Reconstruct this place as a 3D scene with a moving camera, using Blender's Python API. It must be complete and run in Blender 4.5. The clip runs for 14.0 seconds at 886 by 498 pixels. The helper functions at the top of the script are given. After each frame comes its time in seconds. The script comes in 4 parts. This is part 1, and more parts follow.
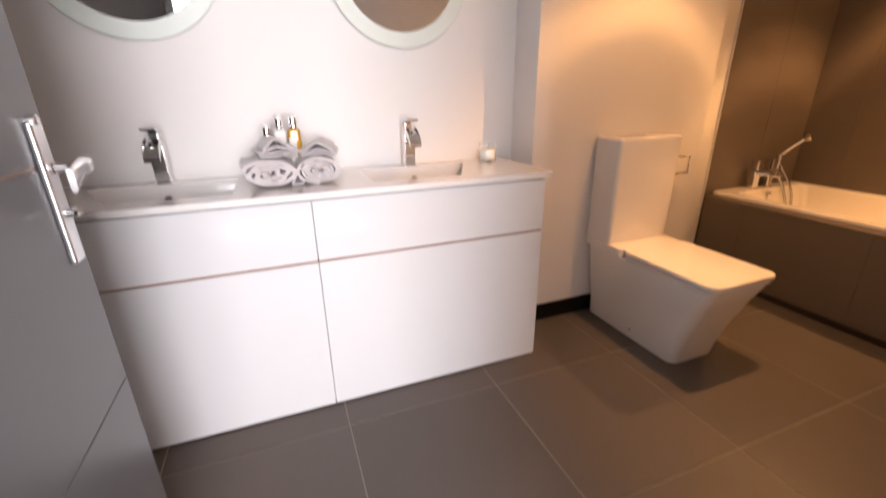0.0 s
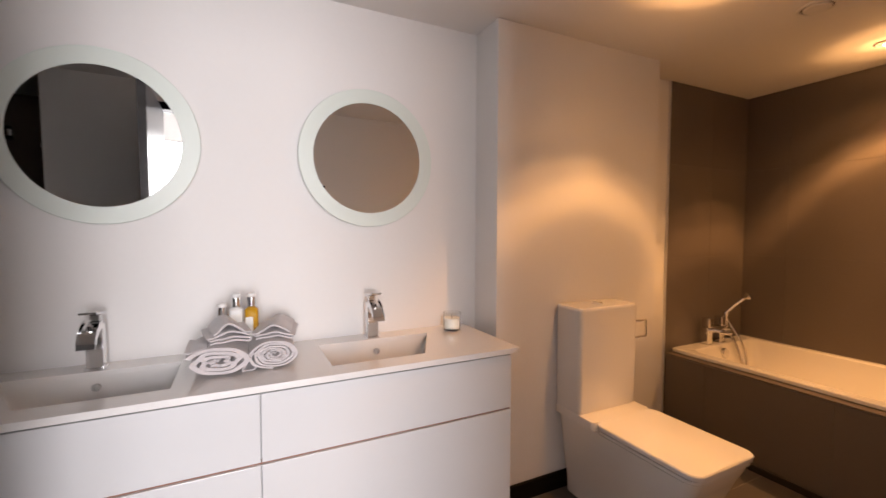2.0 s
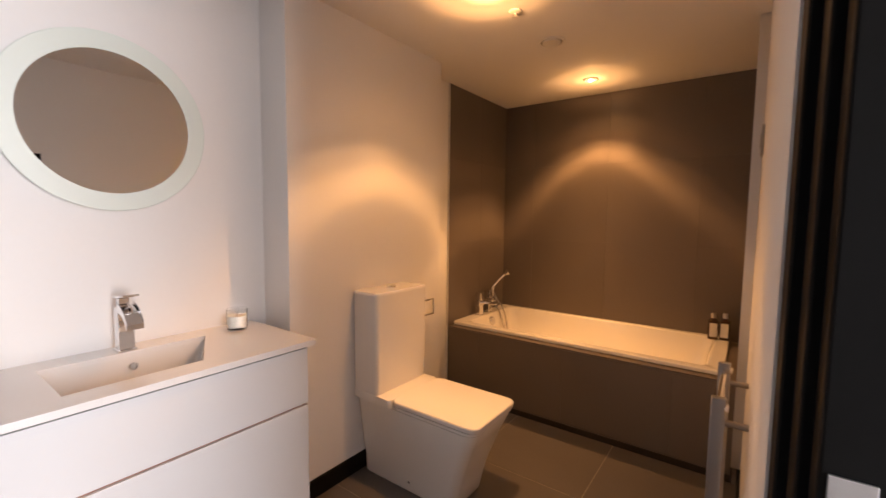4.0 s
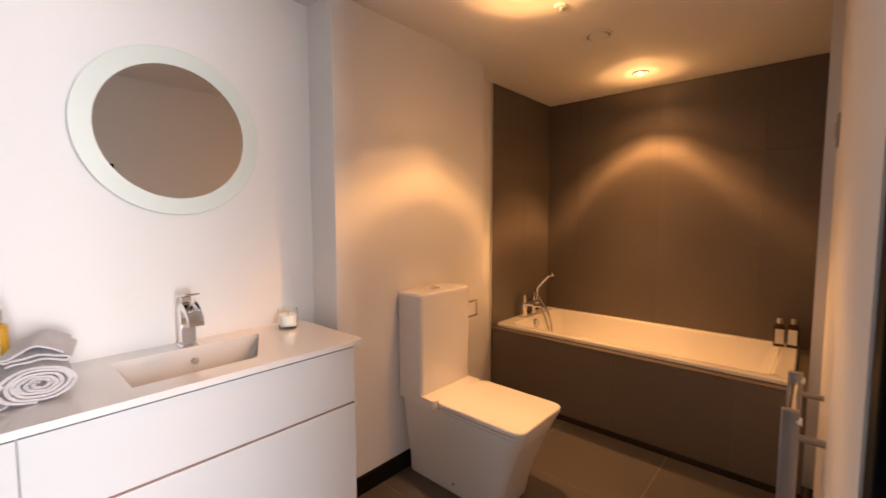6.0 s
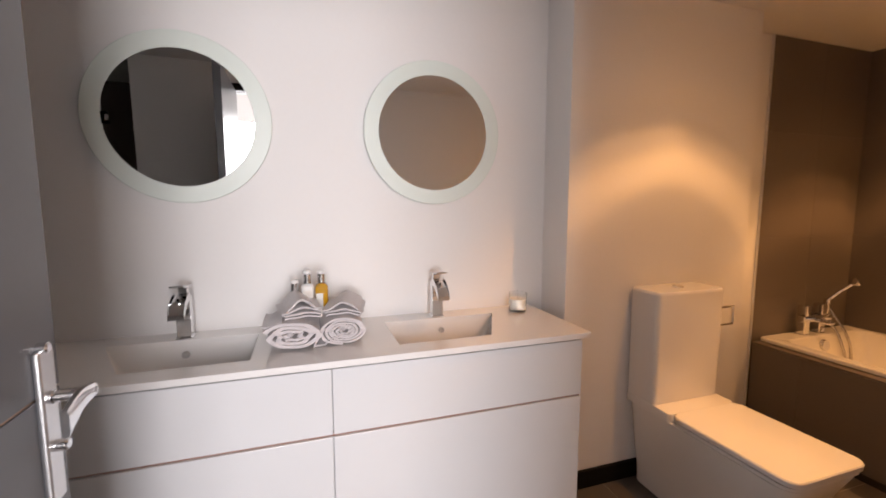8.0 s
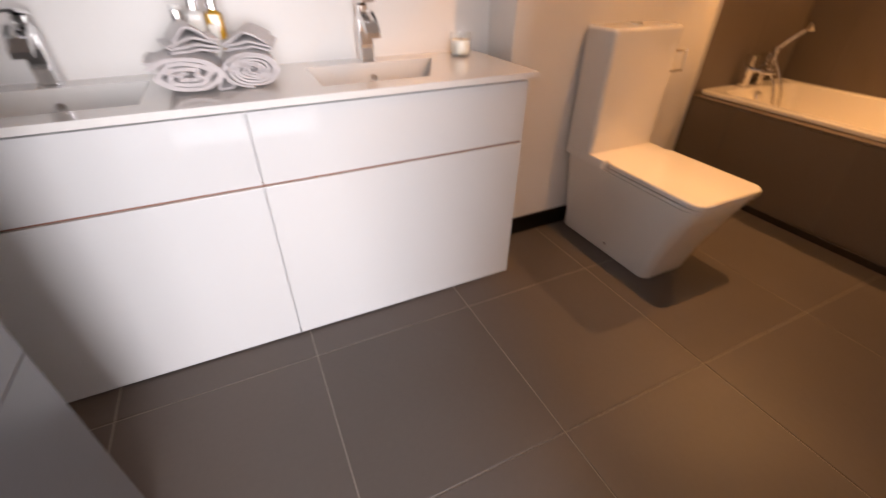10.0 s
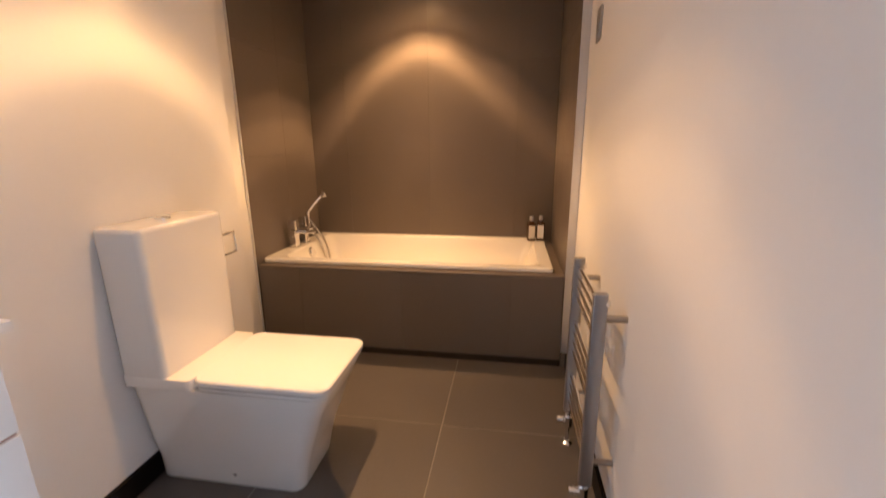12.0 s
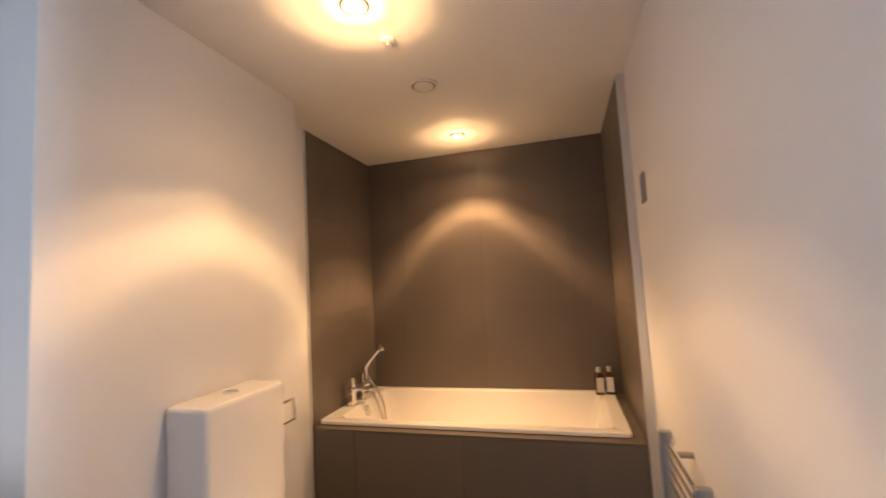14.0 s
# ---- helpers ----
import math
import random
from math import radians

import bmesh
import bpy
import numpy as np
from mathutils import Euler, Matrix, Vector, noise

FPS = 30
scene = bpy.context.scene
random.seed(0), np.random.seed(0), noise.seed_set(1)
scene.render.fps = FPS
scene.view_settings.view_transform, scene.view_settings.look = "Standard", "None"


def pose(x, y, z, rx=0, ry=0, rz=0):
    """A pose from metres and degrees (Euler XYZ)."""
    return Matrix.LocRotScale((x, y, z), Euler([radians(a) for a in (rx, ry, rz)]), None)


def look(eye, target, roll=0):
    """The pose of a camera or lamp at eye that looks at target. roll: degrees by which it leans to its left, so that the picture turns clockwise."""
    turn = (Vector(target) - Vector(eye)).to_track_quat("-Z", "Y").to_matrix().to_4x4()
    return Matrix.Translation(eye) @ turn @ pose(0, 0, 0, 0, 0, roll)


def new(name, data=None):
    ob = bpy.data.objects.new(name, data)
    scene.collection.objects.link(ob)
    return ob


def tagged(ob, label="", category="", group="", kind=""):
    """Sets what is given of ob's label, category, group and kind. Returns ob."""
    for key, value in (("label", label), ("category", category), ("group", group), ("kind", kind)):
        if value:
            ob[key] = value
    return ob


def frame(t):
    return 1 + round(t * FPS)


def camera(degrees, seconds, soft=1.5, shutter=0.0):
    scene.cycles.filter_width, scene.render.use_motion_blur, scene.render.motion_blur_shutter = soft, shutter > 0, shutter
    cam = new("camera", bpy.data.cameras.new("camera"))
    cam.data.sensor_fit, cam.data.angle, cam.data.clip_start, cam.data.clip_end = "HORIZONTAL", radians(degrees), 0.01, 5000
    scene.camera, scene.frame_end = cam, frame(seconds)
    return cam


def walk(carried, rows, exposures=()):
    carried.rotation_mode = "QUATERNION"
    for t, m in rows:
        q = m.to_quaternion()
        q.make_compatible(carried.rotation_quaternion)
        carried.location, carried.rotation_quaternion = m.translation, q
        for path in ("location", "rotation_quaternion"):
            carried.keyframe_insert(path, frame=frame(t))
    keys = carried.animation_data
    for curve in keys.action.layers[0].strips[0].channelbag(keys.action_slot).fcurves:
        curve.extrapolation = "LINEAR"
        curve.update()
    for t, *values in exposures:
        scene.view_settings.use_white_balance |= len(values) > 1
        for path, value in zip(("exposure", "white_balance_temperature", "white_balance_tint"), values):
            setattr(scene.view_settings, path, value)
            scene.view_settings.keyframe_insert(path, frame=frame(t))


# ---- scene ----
cam = camera(93.6, 14.0, 1.5, 0.4)
PATH = [
    (0, (1.202, 2.028, 1.133), (1.875, 3.778, 0.437), -0.8),
    (0.5, (1.219, 2.054, 1.236), (1.883, 3.913, 0.911), -0.1),
    (1, (1.221, 2.07, 1.29), (1.898, 3.946, 1.144), 0.2),
    (1.5, (1.224, 2.076, 1.301), (1.944, 3.94, 1.208), 0.1),
    (2, (1.234, 2.091, 1.301), (2.11, 3.887, 1.208), 0.1),
    (2.5, (1.234, 2.103, 1.296), (2.343, 3.763, 1.18), -0.0),
    (3, (1.243, 2.115, 1.302), (2.553, 3.619, 1.16), 0.1),
    (3.5, (1.259, 2.112, 1.298), (2.723, 3.466, 1.144), -0.1),
    (3.7, (1.251, 2.116, 1.305), (2.778, 3.398, 1.150), 0.3),
    (4.75, (1.252, 2.12, 1.304), (2.948, 3.16, 1.15), 0.4),
    (5.8, (1.241, 2.14, 1.298), (2.788, 3.398, 1.152), 0.3),
    (6, (1.25, 2.133, 1.301), (2.735, 3.464, 1.153), 0.0),
    (6.5, (1.241, 2.137, 1.311), (2.538, 3.654, 1.179), -0.5),
    (7, (1.23, 2.142, 1.318), (2.287, 3.837, 1.234), -1.1),
    (7.2, (1.218, 2.15, 1.32), (2.183, 3.9, 1.255), -1.0),
    (8.3, (1.222, 2.156, 1.30), (1.79, 4.05, 0.98), 0.2),
    (9.5, (1.243, 2.162, 1.206), (1.806, 3.855, 0.302), 1.4),
    (10, (1.273, 2.2, 1.142), (1.989, 3.683, 0.007), 0.5),
    (10.5, (1.397, 2.309, 1.117), (2.46, 3.405, -0.175), -2.0),
    (11, (1.496, 2.388, 1.107), (2.92, 2.982, -0.164), -1.2),
    (11.5, (1.541, 2.42, 1.13), (3.296, 2.755, 0.232), -1.0),
    (12, (1.575, 2.418, 1.178), (3.49, 2.728, 0.692), -0.5),
    (12.5, (1.578, 2.427, 1.225), (3.55, 2.71, 1.048), -1.1),
    (13, (1.578, 2.434, 1.257), (3.563, 2.667, 1.337), -2.7),
    (13.5, (1.581, 2.436, 1.258), (3.559, 2.705, 1.374), -2.1),
    (14, (1.583, 2.436, 1.283), (3.5, 2.981, 1.447), -3.1),
]
EXPOSURE = [(0.0, 0.38, 6700, 16), (0.6, 0.14, 6700, 16), (1.2, 0.02, 6750, 15), (2.5, 0.02, 6750, 15), (3.4, 0.14, 6750, 15), (6.0, 0.25, 6750, 15), (6.5, 0.1, 6750, 15),
            (7.0, 0.0, 6750, 15), (9.6, 0.12, 6780, 15), (10.6, 0.42, 6620, 15), (11.4, 0.72, 6400, 15), (12.1, 0.78, 5150, 4), (13.2, 0.8, 4850, 1), (14.0, 0.68, 5050, 2)]
walk(cam, [(t, look(eye, target, roll)) for t, eye, target, roll in PATH], EXPOSURE)

# ---- light ----
SUN_ELEV, SUN_AZ = radians(38), radians(200)
world = bpy.data.worlds.new("sky")
scene.world = world
world.use_nodes = True
wn = world.node_tree.nodes
sky = wn.new("ShaderNodeTexSky")
sky.sky_type, sky.sun_disc, sky.sun_elevation, sky.sun_rotation = "NISHITA", False, SUN_ELEV, SUN_AZ
wn["Background"].inputs["Strength"].default_value = 0.1
world.node_tree.links.new(sky.outputs["Color"], wn["Background"].inputs["Color"])


def lamp(name, kind, m, energy, color, **settings):
    data = bpy.data.lights.new(name, kind)
    data.energy, data.color = energy, color
    for key, value in settings.items():
        if key == "size":
            data.size = value
        elif key == "size_y":
            data.size_y = value
        elif key == "shape":
            data.shape = value
        elif key == "soft":
            data.shadow_soft_size = value
        elif key == "cone":
            data.spot_size = radians(value)
        elif key == "blend":
            data.spot_blend = value
    ob = new(name, data)
    ob.matrix_world = m
    return ob


CEIL = 2.24
WARM = (1.0, 0.49, 0.165)
DOWNLIGHTS = [(2.805, 3.05, 52, 9), (4.165, 3.03, 84, 4)]
# daylight in the opening of the big window of the room behind the doorway
lamp("window_daylight", "AREA", look((1.28, -0.78, 1.31), (1.28, 3.0, 1.31)), 158, (0.95, 0.96, 1.0), shape="RECTANGLE", size=1.62, size_y=1.82)


def beam_pattern(ob, stops, wobble, wobble_scale, shift=(0.0, 0.0, 0.0)):
    """Shapes a lamp's beam by the angle from its axis: pairs of (degrees, relative strength), made uneven by the lamp's moulded glass."""
    data = ob.data
    data.use_nodes = True
    nt = data.node_tree
    n, l = nt.nodes, nt.links
    ray = n.new("ShaderNodeTexCoord").outputs["Normal"]
    split = n.new("ShaderNodeSeparateXYZ")
    l.new(ray, split.inputs[0])
    up = n.new("ShaderNodeMath")
    up.operation = "ABSOLUTE"
    l.new(split.outputs["Z"], up.inputs[0])
    angle = n.new("ShaderNodeMath")
    angle.operation = "ARCCOSINE"
    l.new(up.outputs[0], angle.inputs[0])
    moved = n.new("ShaderNodeVectorMath")
    moved.operation = "ADD"
    moved.inputs[1].default_value = shift
    l.new(ray, moved.inputs[0])
    noise = n.new("ShaderNodeTexNoise")
    noise.inputs["Scale"].default_value, noise.inputs["Detail"].default_value = wobble_scale, 1.5
    l.new(moved.outputs[0], noise.inputs["Vector"])
    offset = n.new("ShaderNodeMath")
    offset.operation = "MULTIPLY_ADD"
    offset.inputs[1].default_value, offset.inputs[2].default_value = 2 * radians(wobble), -radians(wobble)
    l.new(noise.outputs["Fac"], offset.inputs[0])
    total = n.new("ShaderNodeMath")
    l.new(angle.outputs[0], total.inputs[0])
    l.new(offset.outputs[0], total.inputs[1])
    scaled = n.new("ShaderNodeMath")
    scaled.operation = "DIVIDE"
    scaled.inputs[1].default_value = math.pi / 2
    l.new(total.outputs[0], scaled.inputs[0])
    ramp = n.new("ShaderNodeValToRGB")
    ramp.color_ramp.interpolation = "EASE"
    peak = max(v for _, v in stops)
    for k, (deg, v) in enumerate(stops):
        e = ramp.color_ramp.elements[k] if k < 2 else ramp.color_ramp.elements.new(deg / 90)
        e.position, e.color = deg / 90, (v / peak, v / peak, v / peak, 1)
    l.new(scaled.outputs[0], ramp.inputs["Fac"])
    gain = n.new("ShaderNodeMath")
    gain.operation = "MULTIPLY"
    gain.inputs[1].default_value = peak
    l.new(ramp.outputs["Color"], gain.inputs[0])
    l.new(gain.outputs[0], n["Emission"].inputs["Strength"])
    return ob


# strong centre, a dim skirt, a bright ring from the rim of the reflector
BEAM = [(0, 1.85), (10, 1.5), (17, 0.85), (23, 0.46), (30, 0.34), (35, 0.42), (39.5, 0.92), (42, 0.84), (46, 0.3), (51, 0.0)]
# pattern of the added upward spot on the ceiling: a pool, a dark ring, a halo
POOL = [(0, 0.03), (45, 0.06), (62, 0.2), (67, 0.14), (70, 0.13), (73, 0.38), (76, 0.6), (78.5, 0.75), (81, 0.12), (83, 0.0)]
for lx, ly, watts, pool in DOWNLIGHTS:
    beam = lamp("downlight_beam", "SPOT", look((lx, ly, CEIL - 0.034), (lx, ly, 0)), watts, WARM, soft=0.012, cone=112, blend=0.0)
    beam_pattern(beam, BEAM, 3.2, 4.0, (lx, ly, 0))
    lamp("downlight_lens_spill", "SPOT", look((lx, ly, CEIL - 0.036), (lx, ly, 0)), 0.15 * watts, WARM, soft=0.014, cone=150, blend=0.9)
    # two added spots hang below the ceiling and shine up: halo, then even fill
    back = lamp("added_ceiling_halo", "SPOT", look((lx, ly, CEIL - 0.05), (lx, ly, CEIL)), pool, WARM, soft=0.0, cone=176, blend=0.0)
    lamp("added_ceiling_fill", "SPOT", look((lx, ly, CEIL - 0.16), (lx, ly, CEIL)), 1.8, WARM, soft=0.01, cone=172, blend=0.3)
    beam_pattern(back, POOL, 3.0, 0.9, (2 * lx, ly, 0))

# ---- materials ----
def material(name, base, rough=0.5, metal=0.0, grain=0.0, grain_scale=40.0, stain=0.0, stain_scale=2.5, bump=0.0, bump_scale=200.0,
             rough_var=0.0, piece=0.0, coat=0.0, spec=0.5, sheen=0.0):
    mat = bpy.data.materials.new(name)
    mat.use_nodes = True
    nt = mat.node_tree
    n, l = nt.nodes, nt.links
    b = n["Principled BSDF"]
    b.inputs["Roughness"].default_value, b.inputs["Metallic"].default_value = rough, metal
    b.inputs["Coat Weight"].default_value, b.inputs["Specular IOR Level"].default_value = coat, spec
    b.inputs["Coat Roughness"].default_value = 0.05
    b.inputs["Sheen Weight"].default_value = sheen
    pos = n.new("ShaderNodeNewGeometry").outputs["Position"]

    def wave(scale, detail=4.0):
        t = n.new("ShaderNodeTexNoise")
        t.inputs["Scale"].default_value, t.inputs["Detail"].default_value = scale, detail
        l.new(pos, t.inputs["Vector"])
        return t.outputs["Fac"]

    def maths(op, a, b_, c=None):
        m = n.new("ShaderNodeMath")
        m.operation = op
        for i, v in enumerate((a, b_, c)):
            if v is None:
                continue
            if isinstance(v, (int, float)):
                m.inputs[i].default_value = v
            else:
                l.new(v, m.inputs[i])
        return m.outputs[0]

    gain = None
    for amount, src in ((grain, wave(grain_scale)), (stain, wave(stain_scale, 6.0))):
        if amount:
            term = maths("MULTIPLY_ADD", maths("SUBTRACT", src, 0.5), 2 * amount, 1.0)
            gain = term if gain is None else maths("MULTIPLY", gain, term)
    if piece:
        rnd = n.new("ShaderNodeObjectInfo").outputs["Random"]
        term = maths("MULTIPLY_ADD", maths("SUBTRACT", rnd, 0.5), 2 * piece, 1.0)
        gain = term if gain is None else maths("MULTIPLY", gain, term)
    if gain is None:
        b.inputs["Base Color"].default_value = (*base, 1)
    else:
        mix = n.new("ShaderNodeVectorMath")
        mix.operation = "SCALE"
        mix.inputs[0].default_value = base
        l.new(gain, mix.inputs["Scale"])
        l.new(mix.outputs[0], b.inputs["Base Color"])
    if rough_var:
        l.new(maths("MULTIPLY_ADD", maths("SUBTRACT", wave(stain_scale * 3, 5.0), 0.5), 2 * rough_var, rough), b.inputs["Roughness"])
    if bump:
        bm_ = n.new("ShaderNodeBump")
        bm_.inputs["Strength"].default_value, bm_.inputs["Distance"].default_value = bump, 0.002
        l.new(wave(bump_scale, 3.0), bm_.inputs["Height"])
        l.new(bm_.outputs["Normal"], b.inputs["Normal"])
    return mat


def glassy(name, color, rough=0.0, ior=1.45):
    mat = bpy.data.materials.new(name)
    mat.use_nodes = True
    b = mat.node_tree.nodes["Principled BSDF"]
    b.inputs["Base Color"].default_value = (*color, 1)
    b.inputs["Roughness"].default_value, b.inputs["IOR"].default_value, b.inputs["Transmission Weight"].default_value = rough, ior, 1.0
    return mat


def glowing(name, color, strength):
    mat = bpy.data.materials.new(name)
    mat.use_nodes = True
    b = mat.node_tree.nodes["Principled BSDF"]
    b.inputs["Base Color"].default_value = (0.9, 0.9, 0.9, 1)
    b.inputs["Emission Color"].default_value = (*color, 1)
    b.inputs["Emission Strength"].default_value = strength
    return mat


M_WALL = material("white_wall_paint", (0.80, 0.78, 0.765), 0.6, grain=0.012, grain_scale=60, stain=0.02, stain_scale=1.2, bump=0.06, bump_scale=260)
M_CEIL = material("white_ceiling_paint", (0.80, 0.78, 0.76), 0.75, grain=0.01, stain=0.015, bump=0.05, bump_scale=220)
M_TILE = material("taupe_wall_tile", (0.150, 0.124, 0.106), 0.36, spec=0.3, grain=0.05, grain_scale=70, stain=0.07, stain_scale=3, bump=0.05, bump_scale=120, rough_var=0.05, piece=0.04)
M_FLOOR = material("dark_grey_floor_tile", (0.104, 0.092, 0.087), 0.46, spec=0.34, grain=0.06, grain_scale=55, stain=0.10, stain_scale=2.2, bump=0.05, bump_scale=140, rough_var=0.06, piece=0.05)
M_GROUT = material("grey_grout", (0.26, 0.235, 0.22), 0.9, grain=0.15, grain_scale=150, stain=0.1)
M_GROUT_WALL = material("brown_wall_grout", (0.15, 0.124, 0.106), 0.9, grain=0.1, grain_scale=150)
M_LACQUER = material("white_gloss_lacquer", (0.72, 0.72, 0.73), 0.07, grain=0.004, stain=0.008, coat=0.1, spec=0.5)
M_CARCASS = material("white_cabinet_board", (0.75, 0.75, 0.75), 0.4, grain=0.01)
M_CERAMIC = material("white_glazed_ceramic", (0.82, 0.80, 0.78), 0.10, stain=0.008, coat=0.4)
M_ACRYLIC = material("white_bath_acrylic", (0.82, 0.79, 0.75), 0.14, stain=0.01, coat=0.3)
M_CHROME = material("polished_chrome", (0.82, 0.82, 0.83), 0.07, 1.0, stain=0.03, stain_scale=20)
M_STEEL = material("satin_grey_steel", (0.42, 0.41, 0.41), 0.35, 0.85, grain=0.03, grain_scale=90, rough_var=0.05)
M_SATIN = material("satin_aluminium", (0.72, 0.72, 0.73), 0.30, 0.9, grain=0.02, grain_scale=120)
M_BLACK = material("black_satin_paint", (0.006, 0.006, 0.006), 0.5, spec=0.15, grain=0.1, stain=0.1)
M_SKIRT = material("black_skirting_paint", (0.008, 0.007, 0.007), 0.45, spec=0.12, stain=0.15)
M_PLINTH = material("dark_brown_plinth", (0.030, 0.023, 0.019), 0.6, spec=0.2, stain=0.2, stain_scale=8)
M_DOOR = material("charcoal_door_laminate", (0.13, 0.132, 0.145), 0.30, grain=0.04, grain_scale=80, stain=0.03, rough_var=0.012)
M_INLAY = material("copper_toned_inlay", (0.35, 0.22, 0.15), 0.3, 0.8, grain=0.05)
# copper tone stands in for warm lamp light caught in the finger gap
M_GAP_WARM = material("warm_lit_gap_tone", (0.30, 0.145, 0.10), 0.45, grain=0.05)
M_MIRROR = material("silvered_mirror", (0.86, 0.87, 0.86), 0.0, 1.0)
M_FROST = material("frosted_mirror_rim", (0.70, 0.76, 0.71), 0.42, grain=0.01, grain_scale=90, spec=0.6, stain=0.015)
M_TOWEL = material("pale_lilac_grey_towel", (0.60, 0.555, 0.56), 0.95, grain=0.10, grain_scale=350, stain=0.05, stain_scale=18, bump=0.45, bump_scale=600, sheen=0.4)
M_GLASS = glassy("clear_glass", (0.97, 0.98, 0.97))
M_AMBER = material("amber_liquid_soap", (0.52, 0.27, 0.012), 0.08, coat=0.5, stain=0.03, stain_scale=20)
M_BROWN = material("dark_brown_bottle", (0.06, 0.028, 0.012), 0.12, coat=0.4, stain=0.05)
M_SMOKE = material("grey_bottle_plastic", (0.16, 0.15, 0.14), 0.2, stain=0.05)
M_LABEL = material("white_paper_label", (0.80, 0.77, 0.72), 0.6, grain=0.02)
M_BOTTLE = material("white_bottle_plastic", (0.80, 0.79, 0.77), 0.3, stain=0.01)
M_WAX = material("cream_candle_wax", (0.80, 0.76, 0.68), 0.5, stain=0.02, stain_scale=30)
M_PLASTIC = material("white_plastic", (0.78, 0.76, 0.73), 0.4, stain=0.01)
M_CARPET = material("grey_oak_boards", (0.12, 0.115, 0.115), 0.20, grain=0.12, grain_scale=25, stain=0.12, stain_scale=3, piece=0.08)
M_PLATE = material("brushed_nickel_plate", (0.40, 0.37, 0.34), 0.32, 0.9, grain=0.04, grain_scale=120)
# shade of the gap round a downlight, as a dark colour
M_GAP_SHADE = material("dark_gap_shade", (0.06, 0.045, 0.032), 0.9, grain=0.1)
# slot shade of the ceiling vent, put into the colour
M_SLOT_SHADE = material("grey_brown_slot_shade", (0.34, 0.31, 0.28), 0.8, grain=0.05)
M_BULB = glowing("lit_lamp_lens", (1.0, 0.72, 0.38), 60)
M_HOSE = material("ribbed_chrome_hose", (0.62, 0.60, 0.58), 0.22, 1.0, bump=0.6, bump_scale=300)


# ---- mesh helpers ----
def thing(name, x, y, z, label, category, group="", kind="", rz=0):
    ob = new(name)
    ob.empty_display_size = 0.1
    ob.matrix_world = pose(x, y, z, 0, 0, rz)
    return tagged(ob, label, category, group, kind)


def mesh_of(name, bm, mat, smooth=True):
    me = bpy.data.meshes.new(name)
    bmesh.ops.recalc_face_normals(bm, faces=bm.faces)
    if smooth:
        for f in bm.faces:
            f.smooth = True
        for e in bm.edges:
            if len(e.link_faces) != 2:
                continue
            turn, areas = e.calc_face_angle(0), sorted(f.calc_area() for f in e.link_faces)
            if turn > radians(32) or (turn > radians(8) and areas[1] > 12 * areas[0]):
                e.smooth = False
    bm.to_mesh(me)
    bm.free()
    me.materials.append(mat)
    return me


def part(name, bm, mat, parent=None, label=""):
    ob = new(name, mesh_of(name, bm, mat))
    ob.parent = parent
    return tagged(ob, label)


def add_box(bm, x0, x1, y0, y1, z0, z1, bevel=0.0, seg=2):
    m = Matrix.Translation(((x0 + x1) / 2, (y0 + y1) / 2, (z0 + z1) / 2)) @ Matrix.Diagonal((x1 - x0, y1 - y0, z1 - z0, 1))
    geo = bmesh.ops.create_cube(bm, size=1, matrix=m)
    if bevel:
        edges = {e for v in geo["verts"] for e in v.link_edges}
        bmesh.ops.bevel(bm, geom=list(edges), offset=bevel, segments=seg, profile=0.5, affect="EDGES")
    return bm


def box(x0, x1, y0, y1, z0, z1, bevel=0.0, seg=2):
    return add_box(bmesh.new(), x0, x1, y0, y1, z0, z1, bevel, seg)


def ring_points(cx, cy, w, d, r, n=5):
    r = min(r, w / 2 - 1e-4, d / 2 - 1e-4)
    pts = []
    for sx, sy, a0 in ((1, 1, 0), (-1, 1, 90), (-1, -1, 180), (1, -1, 270)):
        for k in range(n + 1):
            a = radians(a0 + 90 * k / n)
            pts.append((cx + sx * (w / 2 - r) + r * math.cos(a), cy + sy * (d / 2 - r) + r * math.sin(a)))
    return pts


def loft(sections, n=5, cap0=True, cap1=True, bm=None):
    """Joins rounded rectangles (cx, cy, width, depth, radius, z) from one to the next."""
    bm = bm or bmesh.new()
    rings = [[bm.verts.new((x, y, s[5])) for x, y in ring_points(*s[:5], n)] for s in sections]
    for a, b in zip(rings, rings[1:]):
        for i in range(len(a)):
            j = (i + 1) % len(a)
            bm.faces.new((a[i], a[j], b[j], b[i]))
    if cap0:
        bm.faces.new(list(reversed(rings[0])))
    if cap1:
        bm.faces.new(rings[-1])
    return bm


def lathe(profile, n=32, bm=None, m=None):
    """Turns (radius, z) pairs about the z axis."""
    bm = bm or bmesh.new()
    m = m or Matrix()
    rings = []
    for r, z in profile:
        rings.append([bm.verts.new(m @ Vector((max(r, 1e-4) * math.cos(2 * math.pi * k / n), max(r, 1e-4) * math.sin(2 * math.pi * k / n), z))) for k in range(n)])
    for a, b in zip(rings, rings[1:]):
        for i in range(n):
            j = (i + 1) % n
            bm.faces.new((a[i], a[j], b[j], b[i]))
    bm.faces.new(list(reversed(rings[0])))
    bm.faces.new(rings[-1])
    return bm


